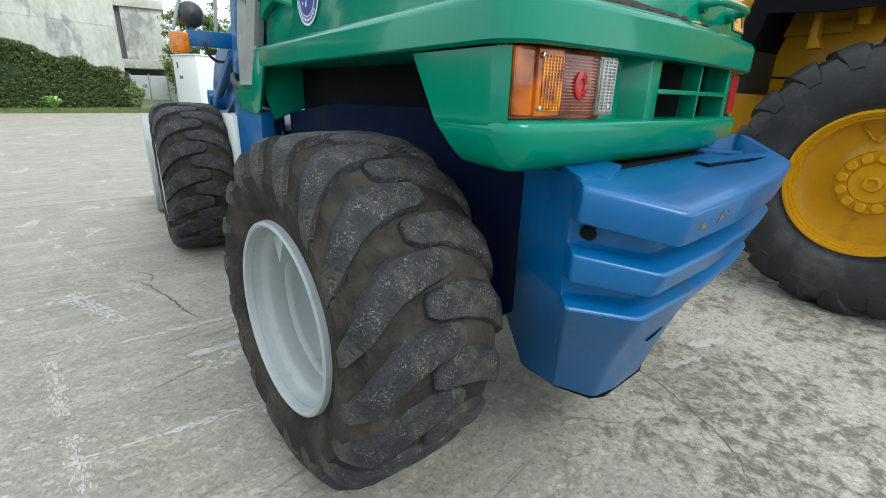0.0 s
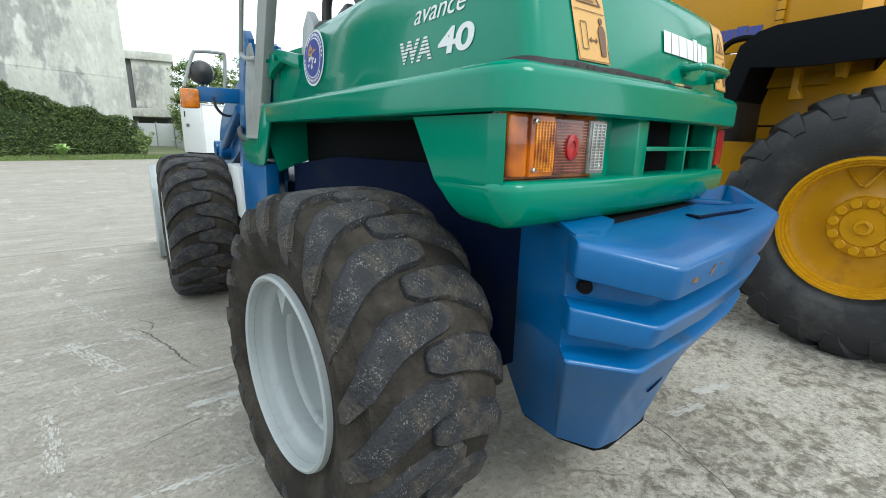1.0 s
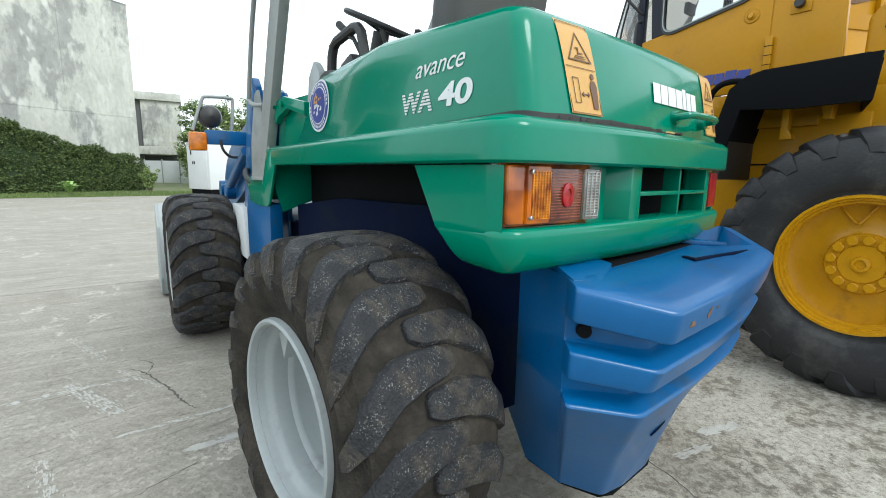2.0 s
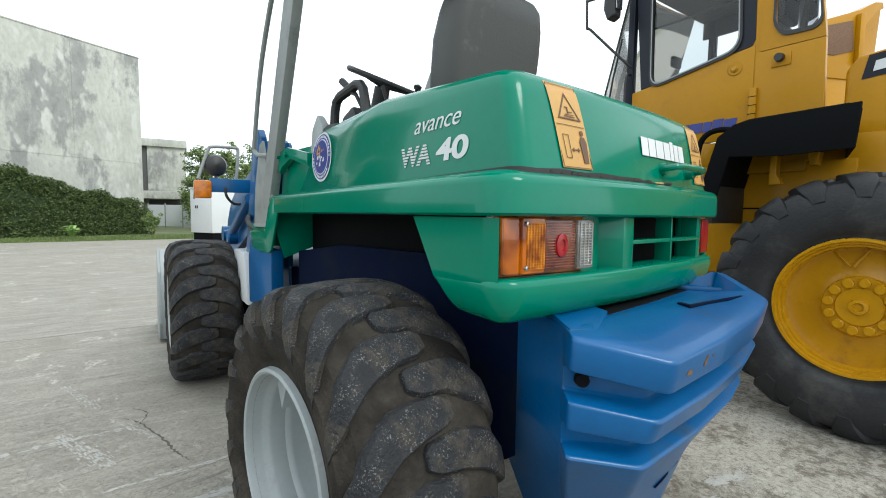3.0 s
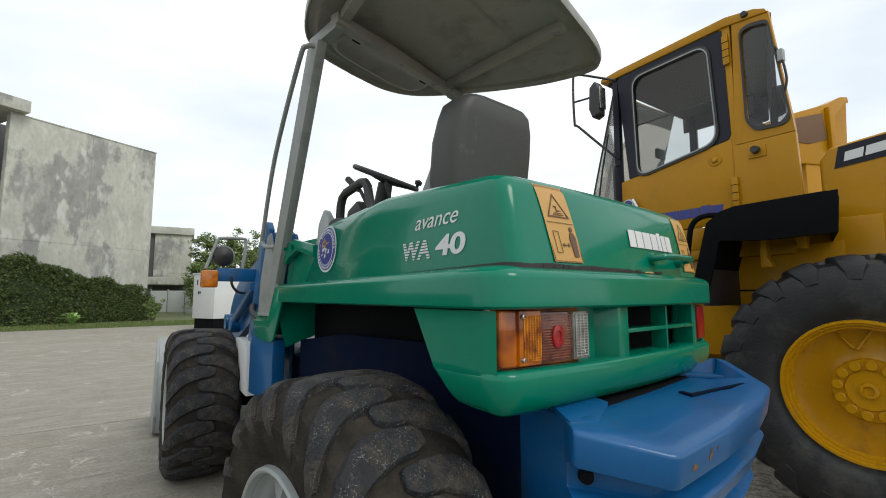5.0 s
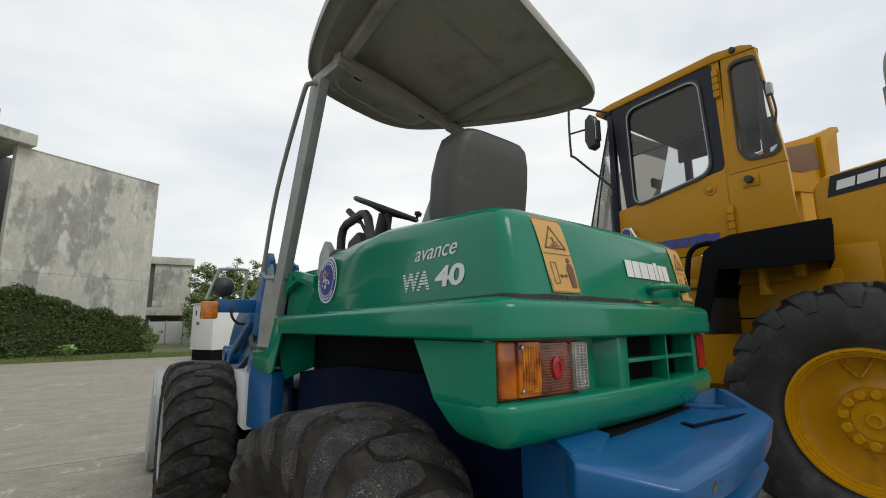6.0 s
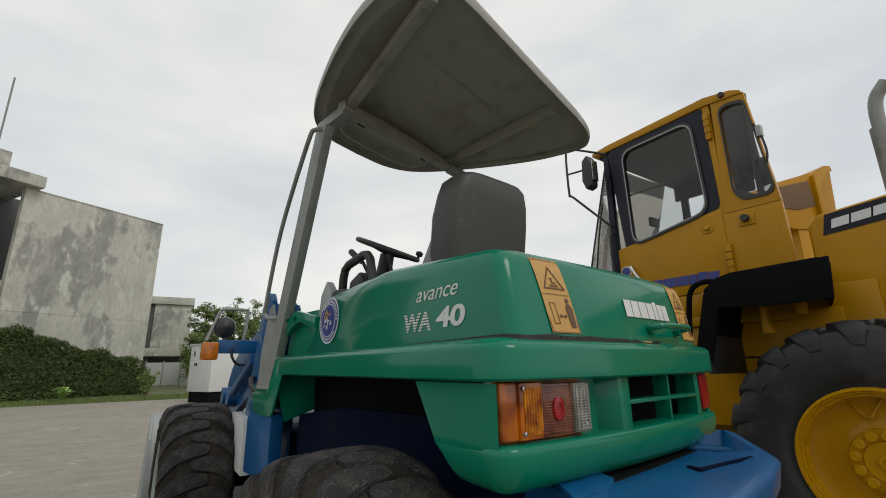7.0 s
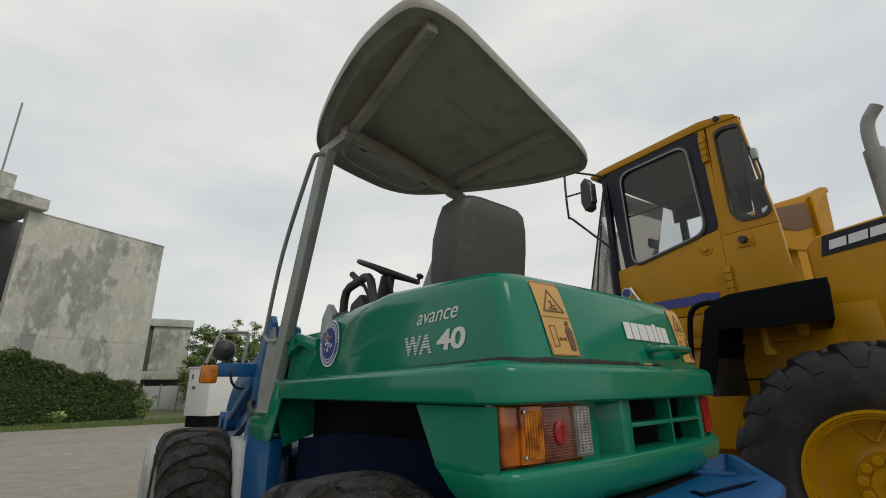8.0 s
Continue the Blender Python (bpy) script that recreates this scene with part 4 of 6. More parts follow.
def tail_lamp():
    """Amber, red and clear lamp in one housing."""
    def at(x):
        return rear_y(x) + 0.0
    xa, xb = -0.519, -0.258

    def strip(f0, f1, out0, out1, z0, z1, bev=0.0):
        a, c = xa + (xb - xa) * f0, xa + (xb - xa) * f1
        pts = [a + (c - a) * k / 5 for k in range(6)]
        loop = [(x, at(x) + 0.045 - out1) for x in pts] + [(x, at(x) + 0.045 - out0) for x in pts[::-1]]
        return prism(loop, "z", z0, z1, bev=bev)

    body = part("tail_lamp", strip(-0.02, 1.01, -0.008, 0.012, 0.963, 1.084, 0.003), CHROME, loader, "three-colour tail lamp")
    part("lamp_rim", strip(-0.022, 1.0, 0.010, 0.018, 0.960, 1.086, 0.003), AMBER, body, "dark amber lamp rim")
    part("amber_wrap", strip(-0.012, 0.165, 0.016, 0.038, 0.966, 1.082, 0.008), AMBER, body, "amber side of the lamp")
    amber = part("amber_lens", strip(0.16, 0.40, 0.014, 0.043, 0.967, 1.080, 0.003), AMBER, body)
    red = part("red_lens", strip(0.405, 0.78, 0.012, 0.040, 0.970, 1.076, 0.003), DULLRED, body)
    clear = part("clear_lens", strip(0.785, 1.0, 0.012, 0.046, 0.969, 1.076, 0.003), CLEAR, body)
    for ob, f0, f1, out, mat, rows, cols in ((amber, 0.20, 0.385, 0.044, AMBERRIB, 18, 7), (red, 0.42, 0.77, 0.0405, REDRIB, 17, 0), (clear, 0.81, 0.98, 0.0465, CLEARRIB, 16, 4)):
        b = bmesh.new()
        for k in range(rows):
            z = 0.976 + 0.092 * k / (rows - 1)
            merge(b, strip(f0, f1, out - 0.003, out + 0.001, z, z + 0.0022))
        for k in range(cols):
            f = f0 + (f1 - f0) * k / (cols - 0.8)
            merge(b, strip(f, f + 0.010, out - 0.003, out + 0.0016, 0.976, 1.070))
        part("ribs", b, mat, ob)
    xr = xa + (xb - xa) * 0.605
    b = lathe([(0.000, 0.001), (0.000, 0.009), (-0.003, 0.010), (-0.003, 0.0175), (-0.0015, 0.0195), (0.004, 0.020)], "y", 24)
    for v in b.verts:
        v.co.z *= 1.3
    part("reflector", b, RED, body, "round red reflector", pose(xr, at(xr) + 0.003, 1.022))
    for f, z in ((0.185, 0.980), (0.185, 1.068), (0.93, 0.984)):
        x = xa + (xb - xa) * f
        part("screw", lathe([(-0.004, 0.001), (-0.003, 0.0045), (0.002, 0.005)], "y", 10), CHROME, body, m=pose(x, at(x) - 0.001, z))


def marker_lamp():
    """Short red lamp at the other rear corner."""
    pts = [(0.425, rear_y(0.425) + 0.05), (0.425, rear_y(0.425) + 0.004), (0.515, rear_y(0.515) + 0.006), (0.515, rear_y(0.515) + 0.05)]
    part("marker_lamp", prism(pts, "z", 0.968, 1.078, bev=0.006), RED, loader, "short red rear lamp")


tail_lamp()
marker_lamp()


def fillet(poly, radii, n=4):
    """Rounds the corners of an open plan polyline, each by its own radius."""
    out = [poly[0]]
    for i in range(1, len(poly) - 1):
        p, a, b = Vector(poly[i]), Vector(poly[i - 1]), Vector(poly[i + 1])
        r = min(radii[i], (a - p).length * 0.45, (b - p).length * 0.45)
        q0, q1 = p + (a - p).normalized() * r, p + (b - p).normalized() * r
        for j in range(n + 1):
            t = j / n
            out.append(tuple((1 - t) ** 2 * q0 + 2 * t * (1 - t) * p + t * t * q1))
    return out + [poly[-1]]


def counterweight():
    """Stepped blue casting: a deep top block and a middle tier with grooves between, over a foot that tapers down and is cut back on one side."""
    def top_z(x, y):
        k = min(0.0, y + 0.572) / -0.14
        return 0.857 + k * (-0.0384 + 0.052 * max(0.0, (x + 0.33) / 0.66))

    def ring(w, yc, yb, z):
        fx = 0.172 + 0.085 * min(1.0, max(0.0, (z - 0.25) / 0.15))
        k = 0.785 if z < 0.5 else 0.70
        cut = float(np.interp(z, (0.25, 0.30, 0.585, 0.60), (0.0, 0.020, 0.034, 0.0)))
        t = min(1.0, max(0.0, (z - 0.25) / 0.33))
        sx, sy = 0.192 + 0.194 * t, -0.438 - 0.112 * t           # the flat side ends here, the tiers stand proud of it
        plan = [(-fx, -0.30), (-sx, sy), (-w, yc), (-w * k, yb + 0.008), (-0.07, yb - 0.006), (-0.055, yb - 0.006 + cut), (w * 0.40, yb - 0.004 + cut), (w * 0.75, yb + 0.014 + cut * 0.8), (w, yc), (sx, sy), (fx, -0.30)]
        plan = fillet(plan, (0, 0.010, 0.010, 0.016, 0.004, 0.004, 0.02, 0.02, 0.010, 0.010, 0), 3)
        up = 0.052 * min(1.0, max(0.0, (z - 0.25) / 0.40))
        slope = float(np.interp(z, (0.25, 0.56), (0.0, 0.28)))
        return [(x, y, z + slope * min(0.0, y + 0.575) + up * max(0.0, x + 0.33) / 0.66 * min(1.0, max(0.0, (-y - 0.48) / 0.08))) for x, y in plan]

    def edge(a, r, lower):
        """Four levels that round the upper or lower rim of a tier."""
        w0, c0, b0, z0 = a
        out = []
        for q in (0.0, 0.33, 0.67, 1.0):
            g = math.pi / 2 * q
            f, h = r * (1 - math.cos(g)), r * (1 - math.sin(g))
            out.append((w0 - f, c0 + f, b0 + f, z0 + h if lower else z0 - h))
        return out[::-1] if lower else out

    R = 0.006
    foot_l, low_t = (0.192, -0.438, -0.548, 0.231), (0.420, -0.588, -0.696, 0.607)
    mid_b, mid_t = (0.420, -0.588, -0.708, 0.660), (0.423, -0.592, -0.726, 0.722)
    top_b, top_t = (0.421, -0.592, -0.740, 0.782), (0.423, -0.597, -0.750, 0.855)
    lev = edge(foot_l, R, True) + [(0.306, -0.513, -0.622, 0.419)] + edge(low_t, R, False)
    lev += [(0.390, -0.556, -0.656, 0.610), (0.386, -0.552, -0.651, 0.615), (0.387, -0.553, -0.656, 0.648), (0.391, -0.557, -0.662, 0.656)]
    lev += edge(mid_b, R, True) + edge(mid_t, R, False)
    lev += [(0.391, -0.557, -0.684, 0.725), (0.387, -0.553, -0.678, 0.731), (0.388, -0.554, -0.684, 0.770), (0.392, -0.558, -0.690, 0.778)]
    lev += edge(top_b, R, True) + edge(top_t, 0.009, False) + [(0.395, -0.572, -0.712, 0.857)]
    b = bmesh.new()
    rings = [ring(*v) for v in lev]
    rings.append([(x * 0.97, max(y, -0.572), 0.857) for x, y, z in rings[-1]])
    quad_loft(b, rings)
    cw = part("counterweight", b, BLUE, loader, "blue stepped counterweight with chipped edge", sharp=33)

    def slab_on_top(pts, lift, sink=0.004, bev=0.003):
        """A low piece that follows the sloping top; lift: its height at each corner."""
        t = bmesh.new()
        quad_loft(t, [[(x, y, top_z(x, y) - sink) for x, y in pts], [(x, y, top_z(x, y) + h) for (x, y), h in zip(pts, lift)]])
        bmesh.ops.recalc_face_normals(t, faces=t.faces)
        bevel_all(t, bev)
        return t

    part("shoulder", slab_on_top([(-0.325, -0.45), (-0.400, -0.575), (-0.34, -0.600), (-0.215, -0.552), (-0.205, -0.45)], [0.022, 0.002, 0.001, 0.010, 0.022]), BLUE, cw)
    part("shoulder", slab_on_top([(0.30, -0.45), (0.315, -0.525), (0.385, -0.655), (0.398, -0.578), (0.33, -0.45)], [0.020, 0.014, 0.002, 0.005, 0.020]), BLUE, cw)
    # black plate laid on top, stands in for the shade of an open gap
    part("tray_gap_shade", slab_on_top([(-0.205, -0.40), (-0.215, -0.553), (0.0, -0.545), (0.315, -0.522), (0.30, -0.40)], [0.0025] * 5), BLACK, cw, "black plate painted as the shaded gap behind the top tray")
    # no recess is cut: two dark strips paint its shaded edges
    for slot in ([(0.060, -0.628), (0.285, -0.690), (0.287, -0.680), (0.062, -0.618)], [(0.068, -0.592), (0.082, -0.596), (0.076, -0.624), (0.060, -0.628)]):
        part("slot_shade", slab_on_top(slot, [0.003] * 4, bev=0.0), SHADEBLUE, cw, "dark strip that paints the shade of the lifting slot")
    # black disc on the surface paints the dark inside of a hole
    hole = lathe([(-0.004, 0.001), (-0.004, 0.014), (0.01, 0.016)], "x", 20)
    part("lifting_hole_shade", hole, BLACK, cw, "black disc painted as the shaded lifting hole", pose(-0.371, -0.589, 0.749, 0, 0, 45))
    for x, z, w, h, y in ((-0.245, 0.764, 0.030, 0.024, -0.7410), (-0.172, 0.772, 0.020, 0.030, -0.7462), (-0.135, 0.790, 0.010, 0.009, -0.7492)):
        pts = [(x + w * (0.5 + 0.5 * math.cos(a) * (0.75 + 0.25 * math.sin(3 * a + x * 90))), z + h * (0.5 + 0.5 * math.sin(a) * (0.75 + 0.25 * math.cos(2 * a + x * 50)))) for a in [2 * math.pi * k / 11 for k in range(11)]]
        t = bmesh.new()
        quad_loft(t, [[(u, y - 0.25 * (v - z - h / 2) + d, v) for u, v in pts] for d in (0.004, -0.0012)])
        bmesh.ops.recalc_face_normals(t, faces=t.faces)
        part("paint_chip", t, RUST, cw, "rusty paint chip")

    def rear_face(x, z, out):
        return (x, -0.695 + (0.608 - z) * 0.391 + 0.004 - out, z)
    # dark plate on the face paints the shade of a tow recess
    t = bmesh.new()
    tow = [(-0.122, 0.442), (-0.092, 0.448), (-0.048, 0.492), (-0.078, 0.492)]
    quad_loft(t, [[rear_face(x, z, -0.02) for x, z in tow], [rear_face(x, z, 0.013) for x, z in tow]])
    part("tow_slot_shade", t, SHADEBLUE, cw, "dark slanted plate that paints the shade of the tow slot")
    foot = [(-0.160, -0.30), (-0.172, -0.430), (-0.140, -0.526), (-0.10, -0.546), (0.10, -0.546), (0.146, -0.530), (0.184, -0.432), (0.172, -0.30)]
    part("foot_edge", prism(foot, "z", 0.214, 0.230, bev=0.004), BLACK, cw, "scraped black foot edge")


counterweight()


def chassis():
    side = [(-0.38, 0.42), (-0.38, 0.84), (0.95, 0.82), (1.25, 0.80), (1.25, 0.55), (0.55, 0.42), (-0.2, 0.42)]
    # frame and side plates carry the wheel arch shade in their colour
    part("chassis", prism(side, "x", -0.235, 0.235, bev=0.008), SHADEBLUE, loader, "blue rear frame, darkened to paint the shade under the hood")
    # bay filler whose near-black colour stands in for deep shade
    part("engine_block", box(-0.20, 0.20, -0.44, 1.06, 0.80, 1.096, 0.004), BLACK, loader, "engine block, near-black to paint the shade in the bay")
    for s in (-1, 1):
        part("frame_plate", prism([(-0.34, 0.45), (-0.34, 0.965), (0.60, 0.955), (1.05, 0.90), (1.05, 0.55), (0.2, 0.42), (-0.30, 0.42)], "x", s * 0.255, s * 0.278, bev=0.004), SHADEBLUE, loader)
    for s in (-1, 1):
        side = [(1.12, 0.60), (1.12, 0.900), (1.42, 0.915), (1.46, 0.86), (1.46, 0.60)]
        part("step_box", prism(side, "x", s * 0.325, s * 0.388, bev=0.008), BLUE, loader)
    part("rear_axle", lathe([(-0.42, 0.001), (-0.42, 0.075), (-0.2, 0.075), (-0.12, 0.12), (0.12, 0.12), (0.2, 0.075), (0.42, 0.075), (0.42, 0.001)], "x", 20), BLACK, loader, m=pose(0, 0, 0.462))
    part("floor_plate", box(-0.30, 0.30, 1.10, 1.55, 1.02, 1.05, 0.004), GREEN, loader)
    part("articulation", box(-0.16, 0.16, 1.20, 1.75, 0.42, 0.80, 0.02), BLUE, loader)


chassis()


def bar(a, c, width, height, bev=0.005):
    """A square bar between two points of its lower face's middle line."""
    a, c = Vector(a), Vector(c)
    d = (c - a).normalized()
    n = Vector((-d.y, d.x, 0)).normalized() * (width / 2)
    up = Vector((0, 0, height))
    b = bmesh.new()
    quad_loft(b, [[p - n, p + n, p + n + up, p - n + up] for p in (a, c)])
    bmesh.ops.recalc_face_normals(b, faces=b.faces)
    bevel_all(b, bev)
    return b


def canopy():
    """Moulded shell, turned and tilted to fit the camera's view, on two leaning posts with a cross beam and side arms.
    """
    cm = pose(-0.028, 0.386, 2.25, 0, 2.6, 10.4)
    left = [Vector((x, y, 0)) for x, y in ((-0.40, -0.600), (-0.52, -0.594), (-0.615, -0.568), (-0.666, -0.50), (-0.650, -0.3), (-0.592, -0.1), (-0.512, 0.10), (-0.420, 0.29), (-0.325, 0.415), (-0.19, 0.485), (0.0, 0.50))]
    half = [(p.x, p.y) for p in smooth_path(left, 5)]
    loop = half + [(-x, y) for x, y in half[::-1][1:]]

    def sc(k, z):
        return [(x * k, y * k, z + 0.020 * (1 - (x / 0.68) ** 2)) for x, y in loop]

    b = bmesh.new()
    quad_loft(b, [sc(0.5, 0.016), sc(0.87, 0.006), sc(0.89, -0.004), sc(0.905, -0.004), sc(0.925, 0.003), sc(0.975, 0.0), sc(0.988, -0.018), sc(0.998, -0.019), sc(1.003, -0.008), sc(1.003, 0.016), sc(0.994, 0.030), sc(0.93, 0.046), sc(0.7, 0.058)])
    shell = part("canopy", b, CANOPY, loader, "pale grey moulded canopy with rounded rim", cm, sharp=50)
    # raised panel moulding at the front
    def pad(k, ky, z):
        return [(0.03 + 0.28 * k * math.copysign(abs(math.cos(a)) ** 0.5, math.cos(a)), 0.29 + 0.10 * ky * math.copysign(abs(math.sin(a)) ** 0.7, math.sin(a)), z) for a in [2 * math.pi * j / 48 for j in range(48)]]
    b = bmesh.new()
    quad_loft(b, [pad(1.05, 1.2, 0.040), pad(1.0, 1.0, -0.012), pad(0.95, 0.86, -0.014), pad(0.90, 0.72, 0.002)])
    part("moulding", b, CANOPY, shell, sharp=50)
    for s in (-1, 1):
        foot, top = Vector((s * 0.358, 1.235, 1.01)), Vector((s * 0.425, 0.60, 2.18))
        d = top - foot
        b = bmesh.new()
        sec = [(-0.022, -0.035), (0.022, -0.035), (0.022, 0.075), (-0.022, 0.075)]
        quad_loft(b, [[(foot + d * k + Vector((u, v, 0))) for u, v in sec] for k in (0, 0.5, 1)])
        bmesh.ops.recalc_face_normals(b, faces=b.faces)
        bevel_all(b, 0.006, 2)
        post = part("canopy_post", b, GREY, loader, "leaning grey canopy post")
        gus = [(1.08, 1.10), (1.12, 1.02), (1.36, 1.02), (1.34, 1.20), (1.265, 1.42), (1.22, 1.44)]
        part("gusset", prism(gus, "x", s * 0.385, s * 0.373, bev=0.003), GREY, post)
        part("foot_plate", box(min(s * 0.325, s * 0.386), max(s * 0.325, s * 0.386), 1.18, 1.37, 1.012, 1.030, 0.004), GREY, post)
        # plate that joins post and beam, and the roof arm from the beam to the rear rim
        a, c = ((-0.425, 0.655, 2.168), (-0.400, 0.462, 2.190)) if s < 0 else ((0.445, 0.630, 2.165), (0.335, 0.630, 2.185))
        part("post_cap", bar(a, c, 0.046, 0.046, 0.004), GREY, post)
        a, c = ((-0.384, 0.46, 2.226), (-0.484, -0.245, 2.232)) if s < 0 else ((0.314, 0.62, 2.216), (0.340, -0.095, 2.222))
        arm = part("roof_arm", bar(a, c, 0.044, 0.040), CANOPY, loader)
        part("bolt", lathe([(-0.008, 0.001), (-0.008, 0.014), (0.0, 0.014)], "z", 6), GREY, arm, m=pose(c[0] + 0.004, c[1] + 0.04, c[2] + 0.001))
    beam = part("cross_beam", bar((-0.425, 0.468, 2.208), (0.365, 0.644, 2.196), 0.048, 0.046), CANOPY, loader)
    for k in (0.16, 0.72):
        part("bracket", bar((-0.425 + 0.79 * k, 0.503 + 0.176 * k, 2.217 - 0.012 * k), (-0.385 + 0.79 * k, 0.512 + 0.176 * k, 2.217 - 0.012 * k), 0.024, 0.016, 0.002), BLACK, beam)
    for k in (0.2, 0.5, 0.8):
        part("bolt", lathe([(-0.006, 0.001), (-0.006, 0.010), (0.0, 0.011)], "z", 6), GREY, beam, m=pose(-0.425 + 0.79 * k, 0.468 + 0.176 * k, 2.209 - 0.012 * k))


canopy()


def seat():
    """High-backed grey vinyl seat facing forward."""
    st = thing("operator_seat", loader.matrix_basis @ pose(0.0, 0.03, 1.405), "dark grey vinyl high-back operator seat behind the hood", "seat")
    def sect(z, w, y0, y1):
        r = 0.05
        pts = []
        for cx, cy, a0 in ((w - r, y0 + r, -90), (w - r, y1 - r, 0), (-w + r, y1 - r, 90), (-w + r, y0 + r, 180)):
            for k in range(5):
                a = radians(a0 + 22.5 * k)
                pts.append((cx + r * math.cos(a), cy + r * math.sin(a), z))
        return pts
    b = bmesh.new()
    rows = [(0.0, 0.20, -0.02, 0.115), (0.12, 0.215, -0.035, 0.115), (0.26, 0.215, -0.055, 0.10), (0.34, 0.203, -0.07, 0.085), (0.392, 0.185, -0.078, 0.078), (0.414, 0.160, -0.074, 0.068), (0.424, 0.125, -0.062, 0.05)]
    quad_loft(b, [sect(*r) for r in rows])
    part("backrest", b, VINYL, st, "grey vinyl backrest", sharp=40)
    b = box(-0.21, 0.21, 0.08, 0.50, -0.02, 0.07, 0.03, 3)
    part("cushion", b, VINYL, st)
    b = box(-0.18, 0.18, 0.02, 0.45, -0.36, -0.02, 0.01)
    part("pedestal", b, PLASTIC, st)


seat()


def controls():
    b = bmesh.new()
    n = 48
    rings = []
    for k in range(n + 1):
        a = 2 * math.pi * k / n
        rings.append([((0.165 + 0.013 * math.cos(c)) * math.cos(a), (0.165 + 0.013 * math.cos(c)) * math.sin(a), 0.013 * math.sin(c)) for c in [2 * math.pi * j / 8 for j in range(8)]])
    quad_loft(b, rings, cap=False)
    wheel = part("steering_wheel", b, PLASTIC, loader, "black steering wheel with knob", pose(-0.01, 0.71, 1.690, 23, 8, 0) @ Matrix.Scale(0.96, 4))
    for k in range(3):
        a = math.radians(90 + 120 * k)
        part("spoke", tube([(0, 0, -0.02), (0.165 * math.cos(a), 0.165 * math.sin(a), 0)], 0.011, 8), PLASTIC, wheel)
    part("knob", lathe([(0.0, 0.001), (0.0, 0.008), (0.02, 0.008), (0.024, 0.018), (0.042, 0.020), (0.05, 0.001)], "z", 16), PLASTIC, wheel, m=pose(0.13, -0.10, 0))
    part("column", tube([(0.0, 0.95, 1.05), (0.0, 0.80, 1.45), (-0.01, 0.715, 1.665)], [0.05, 0.045, 0.035], 12), PLASTIC, loader)
    part("dashboard", prism([(0.74, 1.05), (0.74, 1.50), (0.80, 1.58), (0.90, 1.54), (0.98, 1.05)], "x", -0.12, 0.16, bev=0.015), PLASTIC, loader, "black dashboard")
    part("control_handle", tube([(-0.28, 0.662, 1.42), (-0.28, 0.655, 1.505), (-0.28, 0.640, 1.540), (-0.28, 0.610, 1.557), (-0.28, 0.480, 1.578), (-0.28, 0.450, 1.572), (-0.28, 0.430, 1.552), (-0.28, 0.390, 1.42)], 0.019, 10), PLASTIC, loader, "black bent control handle")
    part("lever", tube([(-0.24, 0.44, 1.42), (-0.27, 0.50, 1.545), (-0.275, 0.52, 1.56), (-0.28, 0.595, 1.615)], [0.007, 0.008, 0.013, 0.014], 8), PLASTIC, loader, "black lever")
    part("lever", tube([(-0.05, 0.56, 1.42), (-0.08, 0.58, 1.58), (-0.09, 0.585, 1.63)], [0.007, 0.007, 0.012], 8), PLASTIC, loader, "black lever")
    part("console", prism([(0.40, 1.33), (0.40, 1.42), (0.60, 1.44), (0.68, 1.42), (0.72, 1.28)], "x", -0.34, -0.20, bev=0.012), PLASTIC, loader, "black side console")
    part("cover", prism([(0.66, 1.20), (0.64, 1.44), (0.69, 1.49), (0.74, 1.43), (0.78, 1.20)], "x", -0.345, -0.31, bev=0.01), SILVER, loader)
    # green bracket beside the post
    br = [(0.72, 1.28), (0.72, 1.335), (0.93, 1.378), (1.045, 1.362), (1.068, 1.318), (1.03, 1.268), (1.0, 1.295), (0.90, 1.325)]
    brk = part("bracket", prism(br, "x", -0.375, -0.345, bev=0.005), GREEN, loader, "green bracket with bolts")
    part("side_sheet", prism([(0.66, 1.15), (0.66, 1.37), (1.06, 1.37), (1.10, 1.15)], "x", -0.339, -0.331, bev=0.002), GREEN, loader, "green sheet before the hood")
    for y in (0.94, 1.03):
        part("bolt", lathe([(-0.012, 0.001), (-0.012, 0.014), (0, 0.014)], "x", 6), GREEN, brk, m=pose(-0.375, y, 1.345))
    # thin rail outside the post
    rail = smooth_path([(-0.44, 0.60, 2.165), (-0.468, 0.63, 2.165), (-0.478, 0.68, 2.12), (-0.435, 1.05, 1.79), (-0.415, 1.24, 1.43), (-0.412, 1.25, 1.39), (-0.41, 1.20, 1.365), (-0.39, 1.13, 1.36)], 5)
    part("grab_rail", tube(rail, 0.0105, 10), GREY, loader, "thin grey rail beside the post")


controls()


FLASHER = lens_material("amber_flasher", (0.60, 0.17, 0.006), 0.15)


